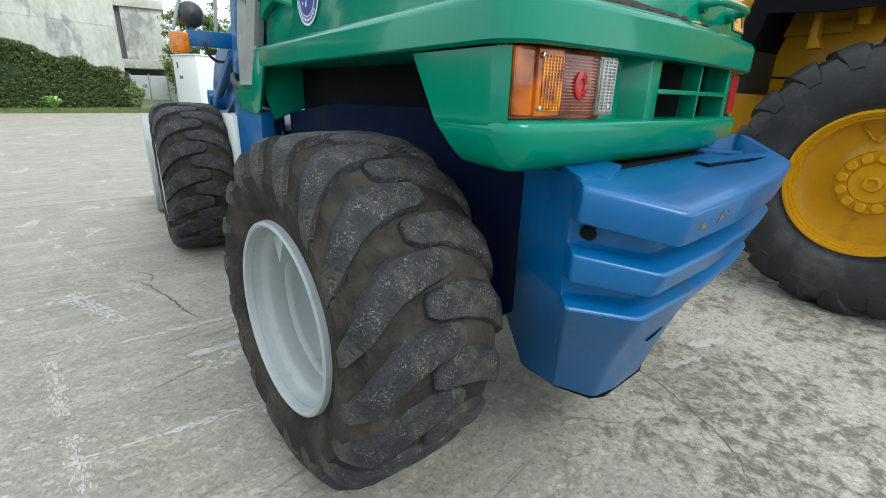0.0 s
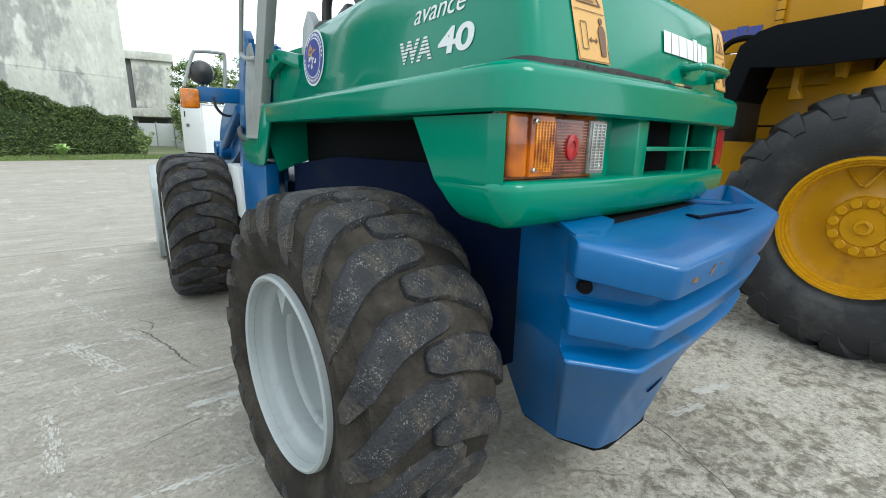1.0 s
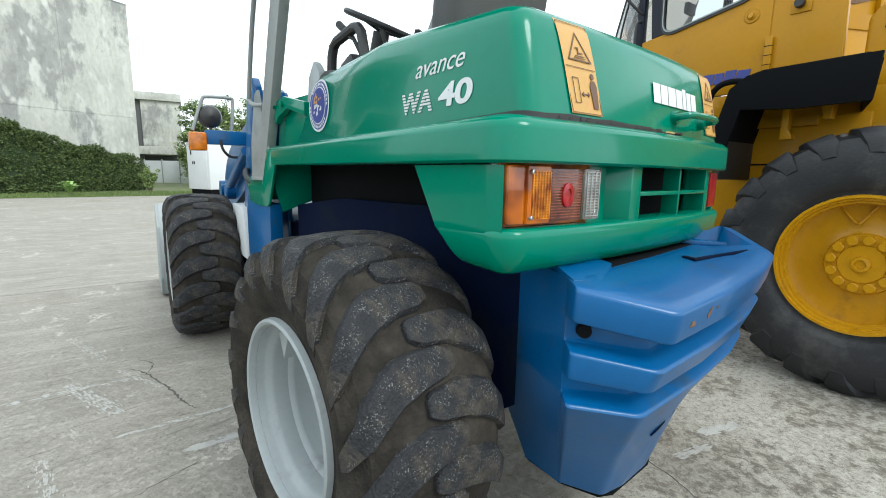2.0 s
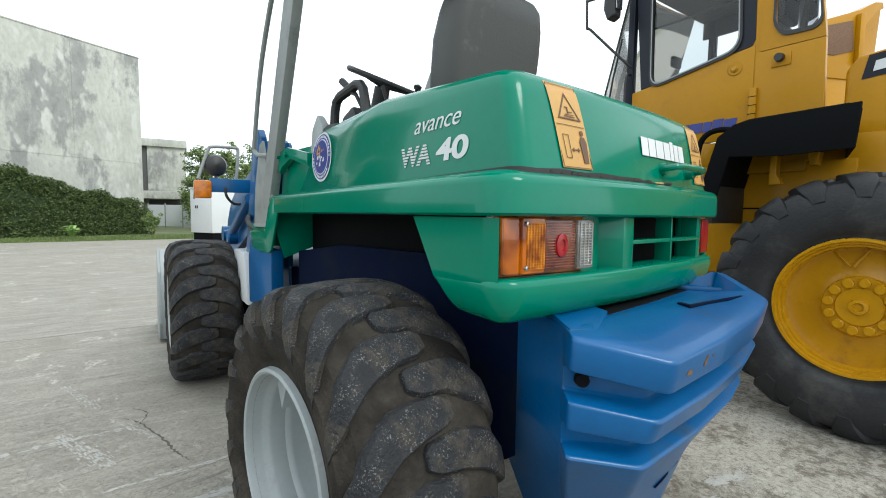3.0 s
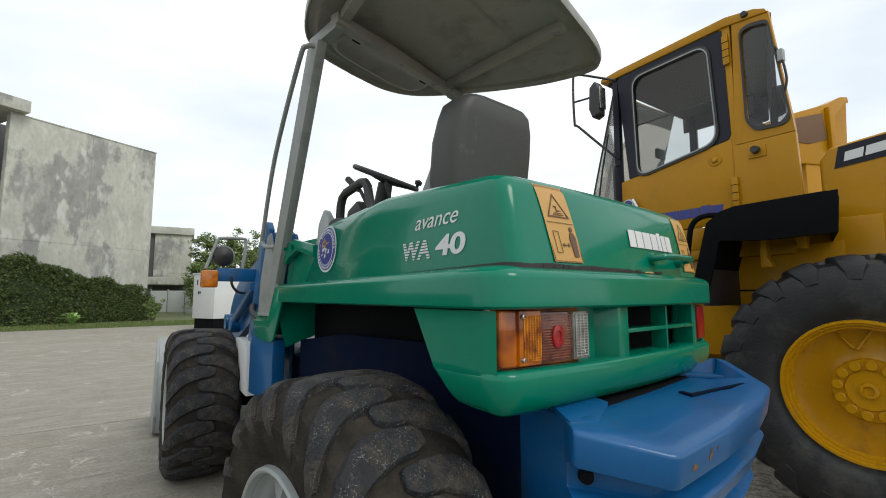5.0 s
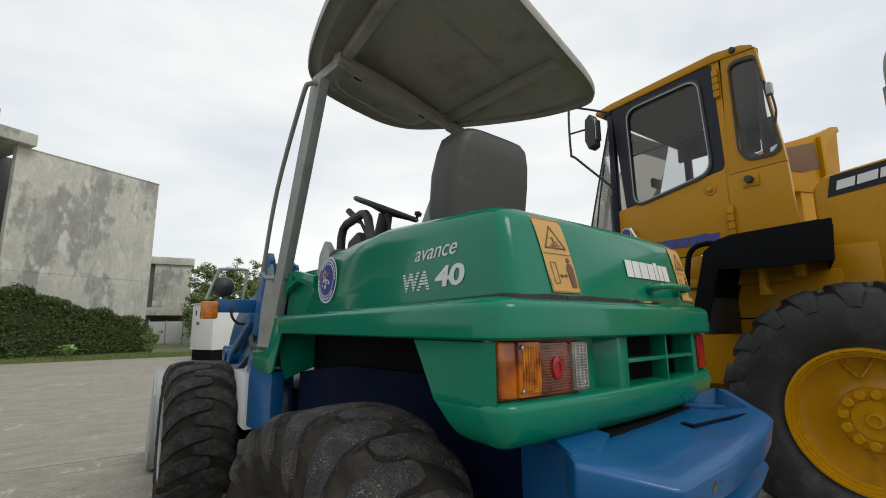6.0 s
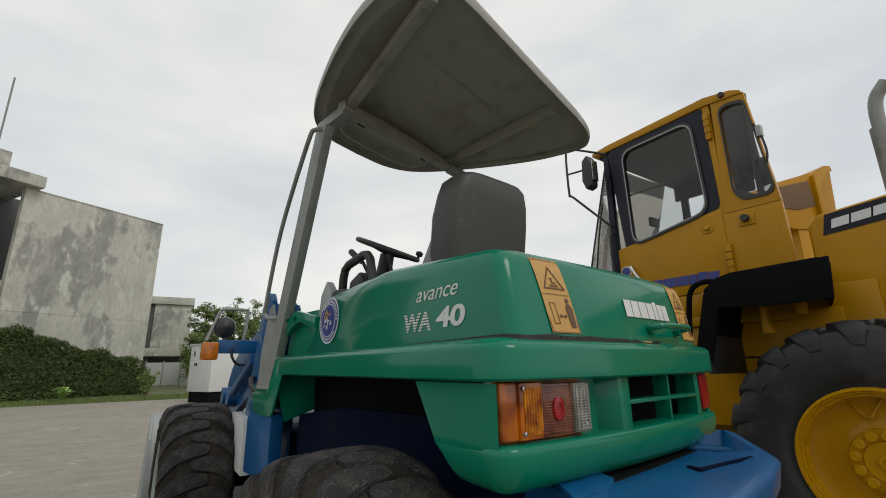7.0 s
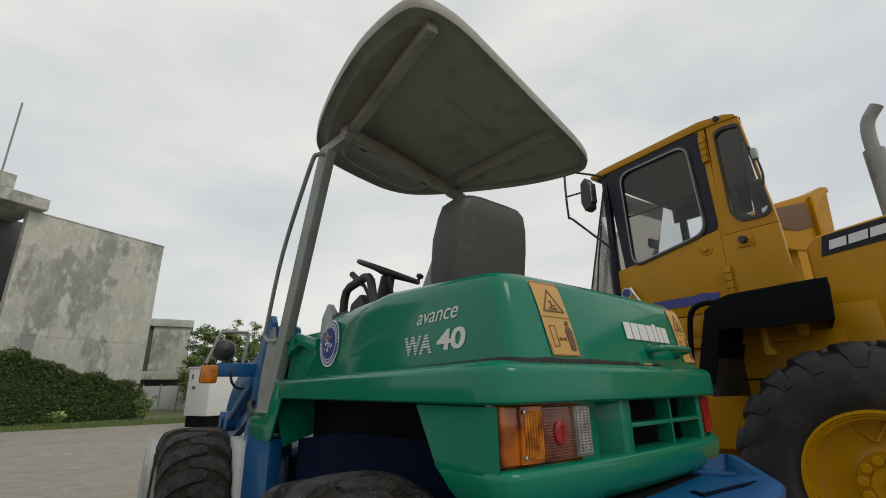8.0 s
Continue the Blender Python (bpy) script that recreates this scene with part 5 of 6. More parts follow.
def front_frame():
    """Front frame, lift arms and bucket, all turned with the articulation."""
    def fp(name, b, mats, label=""):
        return part(name, b, mats, loader, label, FRONT)
    fp("front_frame", prism([(0.20, 0.40), (0.20, 0.80), (0.75, 0.95), (1.15, 0.95), (1.35, 0.75), (1.35, 0.40)], "x", -0.26, 0.26, bev=0.01), BLUE, "blue front frame")
    fp("front_axle", box(-0.42, 0.42, 1.00, 1.16, 0.39, 0.54, 0.03), BLACK)
    for s in (-1, 1):
        tower = [(0.16, 0.70), (0.22, 1.36), (0.25, 1.48), (0.30, 1.525), (0.40, 1.525), (0.47, 1.44), (0.62, 1.05), (0.75, 0.75)]
        fp("tower", prism(tower, "x", s * 0.385, s * 0.350, bev=0.008), BLUE, "blue loader tower plate")
        inner = [(0.20, 0.70), (0.22, 1.34), (0.25, 1.46), (0.29, 1.48), (0.36, 1.46), (0.45, 1.36), (0.62, 1.05), (0.75, 0.75)]
        fp("tower", prism(inner, "x", s * 0.262, s * 0.235, bev=0.008), BLUE, "blue loader tower plate")
        arm = [(0.28, 1.36), (0.34, 1.44), (0.55, 1.40), (1.0, 1.32), (1.38, 1.255), (1.56, 1.195), (1.70, 1.115), (1.80, 1.03), (1.856, 0.945), (1.92, 0.78), (2.02, 0.45), (2.0, 0.36), (1.90, 0.34), (1.70, 0.62), (1.50, 0.78), (1.1, 0.90), (0.6, 1.05)]
        fp("lift_arm", prism(arm, "x", s * 0.325, s * 0.270, bev=0.008), BLUE, "blue curved lift arm")
        fp("pivot_pin", disc(0.055, 0.18, "x", 20, (min(s * 0.39, s * 0.21), 0.34, 1.42), 0.006), BLUE)
        fp("lift_cylinder", tube([(s * 0.365, 0.66, 1.17), (s * 0.365, 1.30, 0.955)], 0.030, 14), BLUE, "blue hydraulic cylinder")
        fp("cylinder_pin", disc(0.058, 0.10, "x", 20, (min(s * 0.39, s * 0.29), 1.40, 0.905), 0.008), BLUE)
        # lamp bracket
        fp("lamp_bracket", box(min(s * 0.27, s * 0.56), max(s * 0.27, s * 0.56), 0.80, 0.86, 1.208, 1.290, 0.006), BLUE, "blue lamp bracket")
        fp("flasher", box(min(s * 0.555, s * 0.648), max(s * 0.555, s * 0.648), 0.775, 0.85, 1.168, 1.274, 0.014, 3), FLASHER, "amber turn signal")
        fp("lamp_guard", tube(smooth_path([(s * 0.622, 0.83, 1.285), (s * 0.59, 0.85, 1.38), (s * 0.558, 0.86, 1.468), (s * 0.535, 0.86, 1.484), (s * 0.415, 0.86, 1.488), (s * 0.392, 0.86, 1.462), (s * 0.410, 0.85, 1.28)], 4), 0.010, 8), GREY, "bent grey lamp guard")
        fp("work_lamp", headlamp(s), PLASTIC, "round black work lamp")
        fp("hose", tube(smooth_path([(s * 0.48, 0.80, 1.235), (s * 0.47, 0.80, 1.18), (s * 0.43, 0.82, 1.14), (s * 0.37, 0.84, 1.14), (s * 0.30, 0.86, 1.17)]), 0.008, 8), PLASTIC, "thin black cable")
    fp("hose", tube(smooth_path([(-0.36, 0.60, 1.00), (-0.40, 0.50, 1.06), (-0.42, 0.38, 1.02), (-0.38, 0.28, 0.98)]), 0.016, 10), PLASTIC)
    fp("hose", tube(smooth_path([(-0.34, 0.62, 0.96), (-0.39, 0.50, 1.00), (-0.40, 0.36, 0.96), (-0.36, 0.24, 0.92)]), 0.016, 10), PLASTIC)
    fp("cross_tube", tube([(-0.40, 1.55, 0.92), (0.40, 1.55, 0.92)], 0.06, 16), BLUE)
    fp("valve_cover", prism([(0.50, 0.55), (0.56, 0.78), (0.60, 0.845), (0.92, 0.852), (0.96, 0.55)], "x", -0.42, -0.34, bev=0.008), WHITEBOX, "small white tank behind the front wheel")
    # bucket: curved back, floor and side plates
    prof = [(2.02, 0.62), (1.98, 0.40), (2.00, 0.20), (2.10, 0.05), (2.30, 0.012), (2.85, 0.012), (2.85, 0.0), (2.28, 0.0), (2.07, 0.03), (1.975, 0.18), (1.955, 0.40), (1.995, 0.64), (2.10, 0.78), (2.12, 0.77)]
    fp("bucket", prism(prof, "x", -0.80, 0.80, bev=0.0), SILVER, "silver-grey bucket resting on the ground")
    for s in (-1, 1):
        sidep = [(1.985, 0.60), (1.96, 0.40), (1.985, 0.18), (2.08, 0.03), (2.30, 0.0), (2.85, 0.0), (2.72, 0.18), (2.30, 0.62), (2.10, 0.78)]
        fp("bucket_side", prism(sidep, "x", s * 0.80, s * 0.82, bev=0.004), SILVER)


def headlamp(s):
    b = lathe([(-0.05, 0.001), (-0.045, 0.03), (-0.03, 0.055), (0.0, 0.067), (0.03, 0.066), (0.035, 0.055), (0.03, 0.001)], "y", 28)
    bmesh.ops.translate(b, verts=b.verts, vec=(s * 0.522, 0.86, 1.372))
    tube([(s * 0.522, 0.84, 1.28), (s * 0.522, 0.86, 1.32)], 0.010, 8, bm=b)
    return b


front_frame()


# ---- large yellow loader ----
big = thing("large_loader", pose(2.7995, 2.7072, 0, 0, 0, 36.0), "large yellow wheel loader with dark-framed cab", "wheel loader")


def big_wheel(m, side):
    turn = m if side < 0 else m @ pose(0, 0, 0, 0, 0, 180)
    R, w, rr = 0.665, 0.44, 0.335
    b = lathe([(-0.10, 0.315), (-0.085, 0.27), (-0.085, 0.185), (-0.10, 0.152), (-0.118, 0.145), (-0.118, 0.096), (-0.124, 0.092), (-0.124, 0.040), (-0.140, 0.036), (-0.142, 0.022), (-0.132, 0.020), (-0.132, 0.001)], "x", 56)
    hub = part("wheel", b, WHEELYELLOW, big, "yellow wheel disc with a ring of bolts", turn)
    part("tyre", tyre_mesh(R, w, rr, 0.032), TYRE2, hub, "black lugged loader tyre")
    add_lugs(hub, R, w, 20, 0.032, TYRE2, inner=0.02, lead=0.5, wide=0.082)
    hw = w / 2
    prof = [(-hw * 0.86, rr + 0.006), (-hw * 0.95, rr + 0.002), (-hw * 0.95, rr - 0.010), (-hw * 0.88, rr - 0.014), (-hw * 0.88, rr - 0.022), (-hw * 0.80, rr - 0.026), (-hw * 0.80, rr - 0.036), (-hw * 0.66, rr - 0.042), (-hw * 0.46, rr - 0.022)]
    part("rim", lathe(prof, "x", 72), WHEELYELLOW, hub)
    for k in range(12):
        a = 2 * math.pi * k / 12 + 0.13
        part("bolt", lathe([(-0.140, 0.001), (-0.140, 0.020), (-0.136, 0.024), (-0.118, 0.024)], "x", 12), WHEELYELLOW, hub, m=pose(0, 0.120 * math.cos(a), 0.120 * math.sin(a)))
    b = tube([(-0.088, 0.118, 0.268), (-0.112, 0.045, 0.196), (-0.112, 0.032, 0.194), (-0.088, -0.020, 0.288)], 0.0065, 8)
    part("valve_guard", b, WHEELYELLOW, hub)
    return hub


big_wheel(pose(-0.83, 0, 0.655), -1)
big_wheel(pose(0.83, 0, 0.655), 1)
big_wheel(pose(-0.83, 2.75, 0.655), -1)
big_wheel(pose(0.83, 2.75, 0.655), 1)


def big_body():
    part("frame", prism([(-1.3, 0.62), (-1.3, 1.20), (0.60, 1.22), (1.30, 1.15), (1.35, 0.55), (0.5, 0.45), (-0.9, 0.45)], "x", -0.48, 0.48, bev=0.012), YELLOW, big, "yellow rear frame")
    part("front_frame", prism([(1.40, 0.5), (1.40, 1.3), (2.1, 1.9), (3.0, 1.1), (3.2, 0.5)], "x", -0.42, 0.42, bev=0.012), YELLOW, big)
    part("articulation", box(-0.2, 0.2, 1.2, 1.6, 0.55, 1.1, 0.02), YELLOW, big)
    part("side_tank", prism([(0.12, 0.75), (0.12, 1.42), (0.88, 1.40), (1.25, 1.26), (1.25, 0.70)], "x", -0.62, -0.48, bev=0.01), YELLOW, big, "yellow side panel under the cab")
    part("panel_step", box(-0.626, -0.60, 0.14, 1.20, 1.140, 1.150, 0.002), BLACK, big)
    # engine hood
    hood_side = [(0.205, 1.36), (0.205, 1.90), (0.15, 1.968), (-1.25, 2.12), (-1.35, 2.0), (-1.35, 1.10), (-0.2, 1.10)]
    hd = part("engine_hood", prism(hood_side, "x", -0.60, 0.60, bev=0.025, seg=3), YELLOW, big, "yellow engine hood")
    stripe = [(0.135, 1.835), (0.11, 1.957), (-1.25, 2.094), (-1.25, 1.965)]
    part("dark_stripe", prism(stripe, "x", -0.600, -0.604, bev=0), CABNAVY, hd, "dark stripe with a maker's mark")
    for b in slabs([0.082, 0.088, 0.104, 0.088, 0.056, 0.066, 0.078], 0.010, 0.052, 0.18):
        for v in b.verts:
            x, y, z = v.co
            v.co = (-0.605 - z, 0.09 - x, 1.868 + y + x * 0.12)
        part("mark_bar", b, WHITE, hd, "white bar of the maker's mark")
    # exhaust
    part("exhaust_pipe", tube([(-0.15, -0.16, 2.0), (-0.15, -0.16, 2.55)], 0.055, 20), GREY, big, "grey exhaust stack")
    part("exhaust_tip", tube(smooth_path([(-0.15, -0.16, 2.50), (-0.15, -0.16, 2.66), (-0.15, -0.18, 2.76), (-0.15, -0.24, 2.84)]), 0.038, 16, cap=False), GREY, big, "bent exhaust tip")
    # black fender over the rear wheel
    top = [(0.76, 1.12), (0.655, 1.48), (0.62, 1.56), (0.57, 1.605), (0.49, 1.625), (0.07, 1.635), (0.02, 1.60), (0.035, 1.42), (0.065, 1.42), (0.065, 1.585), (0.48, 1.58), (0.54, 1.565), (0.58, 1.53), (0.61, 1.46), (0.70, 1.12)]
    part("fender", prism(top, "x", -1.06, -0.58, bev=0.006, end=[(max(y, 0.17 + (y - 0.02) * 0.3) if y < 0.2 else y, z) for y, z in top]), BLACK, big, "black steel wheel fender")
    part("fender_skirt", prism([(0.76, 1.12), (0.645, 1.545), (0.570, 1.600), (0.49, 1.622), (0.024, 1.632), (0.038, 1.42), (0.34, 1.411), (0.53, 1.425), (0.578, 1.43), (0.66, 1.12)], "x", -1.066, -1.046, bev=0.004), BLACK, big, "deep black side skirt of the fender")
    part("fender_stay", prism([(0.395, 1.275), (0.455, 1.275), (0.450, 1.60), (0.420, 1.60), (0.420, 1.33), (0.400, 1.30)], "x", -0.84, -0.78, bev=0.004), YELLOW, big, "yellow fender stay")
    part("fender_stay", prism([(0.245, 1.375), (0.275, 1.375), (0.315, 1.60), (0.215, 1.60)], "x", -0.82, -0.74, bev=0.004), YELLOW, big, "yellow fender stay")
    part("rear_panel", box(-0.61, -0.55, -0.05, 0.30, 1.10, 1.55, 0.008), YELLOW, big)
    part("guard_panel", box(-0.60, -0.50, 0.31, 0.72, 1.24, 1.60, 0.008), YELLOW, big, "yellow panel behind the fender")
    # ladder rail loop before the fender
    part("step_rail", tube(smooth_path([(-0.75, 0.93, 1.25), (-0.75, 0.90, 1.50), (-0.75, 0.87, 1.60), (-0.75, 0.80, 1.64), (-0.75, 0.70, 1.63), (-0.75, 0.62, 1.56)]), 0.018, 10), BLACK, big, "black step rail")
    part("mudflap", box(-1.04, -0.60, 0.66, 0.70, 1.05, 1.30, 0.006), PLASTIC, big)


big_body()




def ring_frame(outer, inner, axis_x, thick, b=None):
    """A flat frame in the yz plane between two loops of equal length, thick along x."""
    t = bmesh.new()
    o0 = [(axis_x, y, z) for y, z in outer]
    i0 = [(axis_x, y, z) for y, z in inner]
    o1 = [(axis_x + thick, y, z) for y, z in outer]
    i1 = [(axis_x + thick, y, z) for y, z in inner]
    quad_loft(t, [o0, o1, i1, i0, o0], cap=False)
    bmesh.ops.remove_doubles(t, verts=t.verts, dist=1e-5)
    return merge(b, t)


def rounded(poly, r, n=5):
    """Rounds the corners of a polygon of (y, z)."""
    out = []
    k = len(poly)
    for i in range(k):
        p, a, b = Vector(poly[i]), Vector(poly[i - 1]), Vector(poly[(i + 1) % k])
        d0, d1 = (a - p), (b - p)
        q0, q1 = p + d0.normalized() * min(r, d0.length * 0.45), p + d1.normalized() * min(r, d1.length * 0.45)
        for j in range(n + 1):
            t = j / n
            out.append(tuple((1 - t) ** 2 * q0 + 2 * t * (1 - t) * p + t * t * q1))
    return out


def inset(poly, d):
    c = sum((Vector(p) for p in poly), Vector((0, 0))) / len(poly)
    return [tuple(Vector(p) + (c - Vector(p)).normalized() * d) for p in poly]


def build_cab():
    """Cab of the large loader: dark-framed door, yellow panels, tinted panes, roof, mirror."""
    X, WT = -0.66, 0.035

    def outline(poly, y, z, cy, cz):
        """Where the way from the centre through (y, z) leaves a polygon."""
        d = Vector((y - cy, z - cz))
        best = None
        for i in range(len(poly)):
            a, e = Vector(poly[i]), Vector(poly[(i + 1) % len(poly)]) - Vector(poly[i])
            den = d.x * e.y - d.y * e.x
            if abs(den) < 1e-9:
                continue
            t = ((a.x - cy) * e.y - (a.y - cz) * e.x) / den
            u = ((a.x - cy) * d.y - (a.y - cz) * d.x) / den
            if t > 0 and -1e-6 <= u <= 1 + 1e-6 and (best is None or t < best):
                best = t
        return (cy + d.x * best, cz + d.y * best)

    def pane(loop, x, parent, label):
        b = bmesh.new()
        b.faces.new([b.verts.new((x, y, z)) for y, z in loop])
        part("pane", b, GLASS, parent, label).visible_shadow = False

    part("cab_floor", box(-0.66, 0.66, 0.34, 1.42, 1.36, 1.44, 0.01), YELLOW, big, "yellow cab floor")
    # door
    win = rounded([(0.715, 2.15), (0.745, 2.86), (1.315, 2.845), (1.30, 2.035)], 0.095)
    upper = [(0.632, 2.15), (0.648, 2.925), (1.45, 2.905), (1.45, 2.025)]
    door = part("door", ring_frame([outline(upper, y, z, 1.02, 2.47) for y, z in win], win, X, WT), CABNAVY, big, "dark upper door round the window", sharp=30)
    part("window_seal", ring_frame(inset(win, -0.020), inset(win, 0.010), X - 0.012, 0.02), PLASTIC, door)
    part("window_frame", ring_frame(inset(win, -0.002), inset(win, 0.008), X - 0.016, 0.02), SILVER, door, "pale metal window bead")
    pane(win, X + 0.012, door, "tinted side window")
    part("glazing_bar", box(X + 0.016, X + 0.03, 0.73, 1.31, 2.455, 2.468, 0.002), PLASTIC, door)
    low = [(0.632, 1.585), (0.632, 2.147), (1.45, 2.022), (1.45, 1.75), (1.40, 1.585)]
    leaf = part("door_panel", prism(low, "x", X, X + WT, bev=0.004), YELLOW, big, "yellow lower door panel")
    sill = [(0.30, 1.42), (0.30, 1.578), (1.40, 1.578), (1.30, 1.42)]
    part("sill_panel", prism(sill, "x", X, X + WT, bev=0.004), YELLOW, big)
    part("lock", lathe([(-0.014, 0.001), (-0.014, 0.018), (-0.006, 0.026), (-0.006, 0.040), (0.0, 0.045)], "x", 24), YELLOW, leaf, "round door lock boss", pose(X, 0.739, 2.03))
    part("lock_cylinder", lathe([(-0.022, 0.001), (-0.022, 0.013), (-0.010, 0.015)], "x", 16), WHEELYELLOW, leaf, m=pose(X, 0.739, 2.03))
    part("door_handle", tube([(X - 0.02, 1.345, 1.86), (X - 0.035, 1.30, 1.79), (X - 0.03, 1.255, 1.715)], [0.014, 0.011, 0.009], 10), CHROME, leaf, "bright door handle")
    for b in slabs([0.080, 0.098, 0.082, 0.052, 0.064, 0.074], 0.006, 0.066, 0.2):
        for v in b.verts:
            x, y, z = v.co
            v.co = (X - 0.003 - z, 1.20 - x, 1.655 + y)
        part("mark_bar", b, DECALBLUE, leaf, "blue bar of the maker's mark")
    part("badge", lathe([(-0.003, 0.001), (-0.003, 0.043), (0, 0.045)], "x", 28), WHITE, leaf, "round badge", pose(X, 1.40, 1.83))
    part("badge_face", lathe([(-0.005, 0.001), (-0.005, 0.036), (-0.002, 0.037)], "x", 28), DECALBLUE, leaf, m=pose(X, 1.40, 1.83))
    for z0, z1 in ((1.675, 1.885), (2.66, 2.865)):
        h = part("hinge", box(X - 0.022, X, 0.605, 0.645, z0, z1, 0.006), YELLOW, big, "yellow door hinge")
        for k in range(1, 4):
            z = z0 + (z1 - z0) * k / 4
            part("knuckle_gap", box(X - 0.0235, X - 0.01, 0.604, 0.646, z - 0.002, z + 0.002, 0), BLACK, h)
    # rear quarter
    part("hinge_post", box(X + 0.004, X + WT - 0.004, 0.60, 0.665, 1.585, 2.93, 0.003), YELLOW, big)
    qwin = rounded([(0.54, 2.84), (0.49, 2.865), (0.379, 2.845), (0.306, 2.20), (0.338, 2.165), (0.49, 2.172), (0.535, 2.25)], 0.035)
    quarter = [(0.285, 2.10), (0.31, 2.35), (0.385, 2.925), (0.625, 2.96), (0.625, 2.10)]
    q = part("quarter_frame", ring_frame([outline(quarter, y, z, 0.45, 2.5) for y, z in qwin], qwin, X, WT), YELLOW, big, "yellow rear quarter", sharp=30)
    part("window_seal", ring_frame(inset(qwin, -0.016), inset(qwin, 0.008), X - 0.010, 0.016), PLASTIC, q)
    pane(qwin, X + 0.012, q, "tinted rear quarter window")
    part("quarter_panel", prism([(0.27, 1.585), (0.285, 2.097), (0.625, 2.097), (0.625, 1.585)], "x", X, X + WT, bev=0.004), YELLOW, big)
    part("door_stop", lathe([(-0.05, 0.001), (-0.05, 0.022), (-0.02, 0.026), (-0.02, 0.012), (0, 0.012)], "x", 16), PLASTIC, q, "black door stop", pose(X, 0.492, 2.03))
    part("stop_plate", box(X - 0.008, X, 0.44, 0.54, 1.985, 2.06, 0.003), YELLOW, q)
    # far side and rear, narrowed at the far corner to fit the camera's view
    part("far_panel", prism([(0.68, 1.45), (0.68, 2.15), (1.45, 2.10), (1.25, 1.45)], "x", 0.625, 0.66, bev=0.004), YELLOW, big)
    for y0, y1 in ((0.70, 0.80), (1.44, 1.50)):
        part("far_pillar", box(0.625, 0.66, y0, y1, 2.10, 2.92, 0.006), CABNAVY, big)
    part("far_header", box(0.62, 0.65, 0.72, 1.56, 2.74, 2.92, 0.006), PLASTIC, big)
    part("rear_wall", prism([(-0.62, 0.29), (0.30, 0.60), (0.62, 0.71), (0.62, 0.75), (0.28, 0.64), (-0.62, 0.33)], "z", 1.40, 2.10, bev=0.004), YELLOW, big)
    # added panel: blocks the sky so the quarter window looks dark
    part("rear_blind_panel", prism([(-0.62, 0.37), (0.30, 0.68), (0.62, 0.79), (0.62, 0.82), (0.28, 0.71), (-0.62, 0.40)], "z", 2.42, 2.92, bev=0.004), PLASTIC, big, "added dark panel that darkens the view through the quarter window")
    rw = bmesh.new()
    rw.faces.new([rw.verts.new(p) for p in ((-0.60, 0.31, 2.10), (0.30, 0.62, 2.10), (0.30, 0.69, 2.42), (-0.60, 0.385, 2.42))])
    part("rear_window", rw, GLASS, big, "tinted rear window").visible_shadow = False
    part("rear_pillar", prism([(0.285, 2.10), (0.375, 2.92), (0.39, 2.92), (0.30, 2.10)], "x", -0.655, -0.625, bev=0.004), YELLOW, big)
    for x0, x1 in ((-0.66, -0.61), (0.61, 0.66)):
        part("front_pillar", prism([(1.452, 1.70), (1.452, 2.92), (1.50, 2.92), (1.51, 1.70)], "x", x0, x1, bev=0.008), CABNAVY, big)
    part("front_wall", box(-0.60, 0.60, 1.40, 1.44, 1.40, 1.75, 0.006), YELLOW, big)
    # bowed windscreen that leans out at the foot
    ws = bmesh.new()
    quad_loft(ws, [[(-0.64, 1.51, 1.72), (-0.50, 1.90, 1.76), (-0.25, 1.99, 1.78), (0, 2.01, 1.78), (0.25, 1.99, 1.78), (0.50, 1.90, 1.76), (0.64, 1.51, 1.72)],
                   [(-0.64, 1.50, 2.90), (-0.50, 1.58, 2.91), (-0.25, 1.62, 2.92), (0, 1.63, 2.92), (0.25, 1.62, 2.92), (0.50, 1.58, 2.91), (0.64, 1.50, 2.90)]], closed=False)
    w = part("windscreen", ws, GLAREGLASS, big, "bowed windscreen with a pale film that paints the sky reflection")
    w.visible_shadow = False
    part("screen_edge", tube([(-0.50, 1.90, 1.76), (-0.50, 1.58, 2.91)], 0.008, 6), PLASTIC, w)
    part("wiper", tube([(-0.56, 1.76, 1.82), (-0.55, 1.70, 2.2), (-0.56, 1.62, 2.5)], 0.008, 6), PLASTIC, w)
    # roof
    roof = [(0.375, 2.905), (0.385, 2.935), (0.45, 2.965), (0.62, 2.995), (1.45, 2.965), (1.60, 2.945), (1.60, 2.91), (1.46, 2.905), (0.63, 2.93)]
    far_end = [(y if y > 1.3 else 0.76 + (y - 0.375) * 0.7, z) for y, z in roof]
    part("roof", prism(roof, "x", -0.672, 0.672, bev=0.010, end=far_end), YELLOW, big, "yellow cab roof")
    part("roof_lining", prism([(0.40, 2.86), (0.40, 2.90), (1.56, 2.905), (1.56, 2.885)], "x", -0.62, 0.62, bev=0.0, end=[(0.80, 2.86), (0.80, 2.90), (1.56, 2.905), (1.56, 2.885)]), PLASTIC, big, "dark roof lining")
    part("lift_eye", lathe([(-0.02, 0.001), (-0.02, 0.018), (0.0, 0.022)], "x", 16), PLASTIC, big, m=pose(-0.672, 0.50, 2.95))
    # inside, seen through the panes
    part("cab_seat", prism([(0.70, 1.80), (0.66, 2.42), (0.76, 2.46), (0.86, 1.98), (1.10, 1.95), (1.10, 1.80)], "x", -0.24, 0.24, bev=0.03), VINYL, big, "dark cab seat")
    part("cab_headrest", box(-0.14, 0.14, 0.66, 0.74, 2.46, 2.62, 0.03), VINYL, big)
    part("cab_column", tube([(0, 1.38, 1.42), (0, 1.22, 2.06)], 0.05, 12), PLASTIC, big)
    swb = bmesh.new()
    rings = []
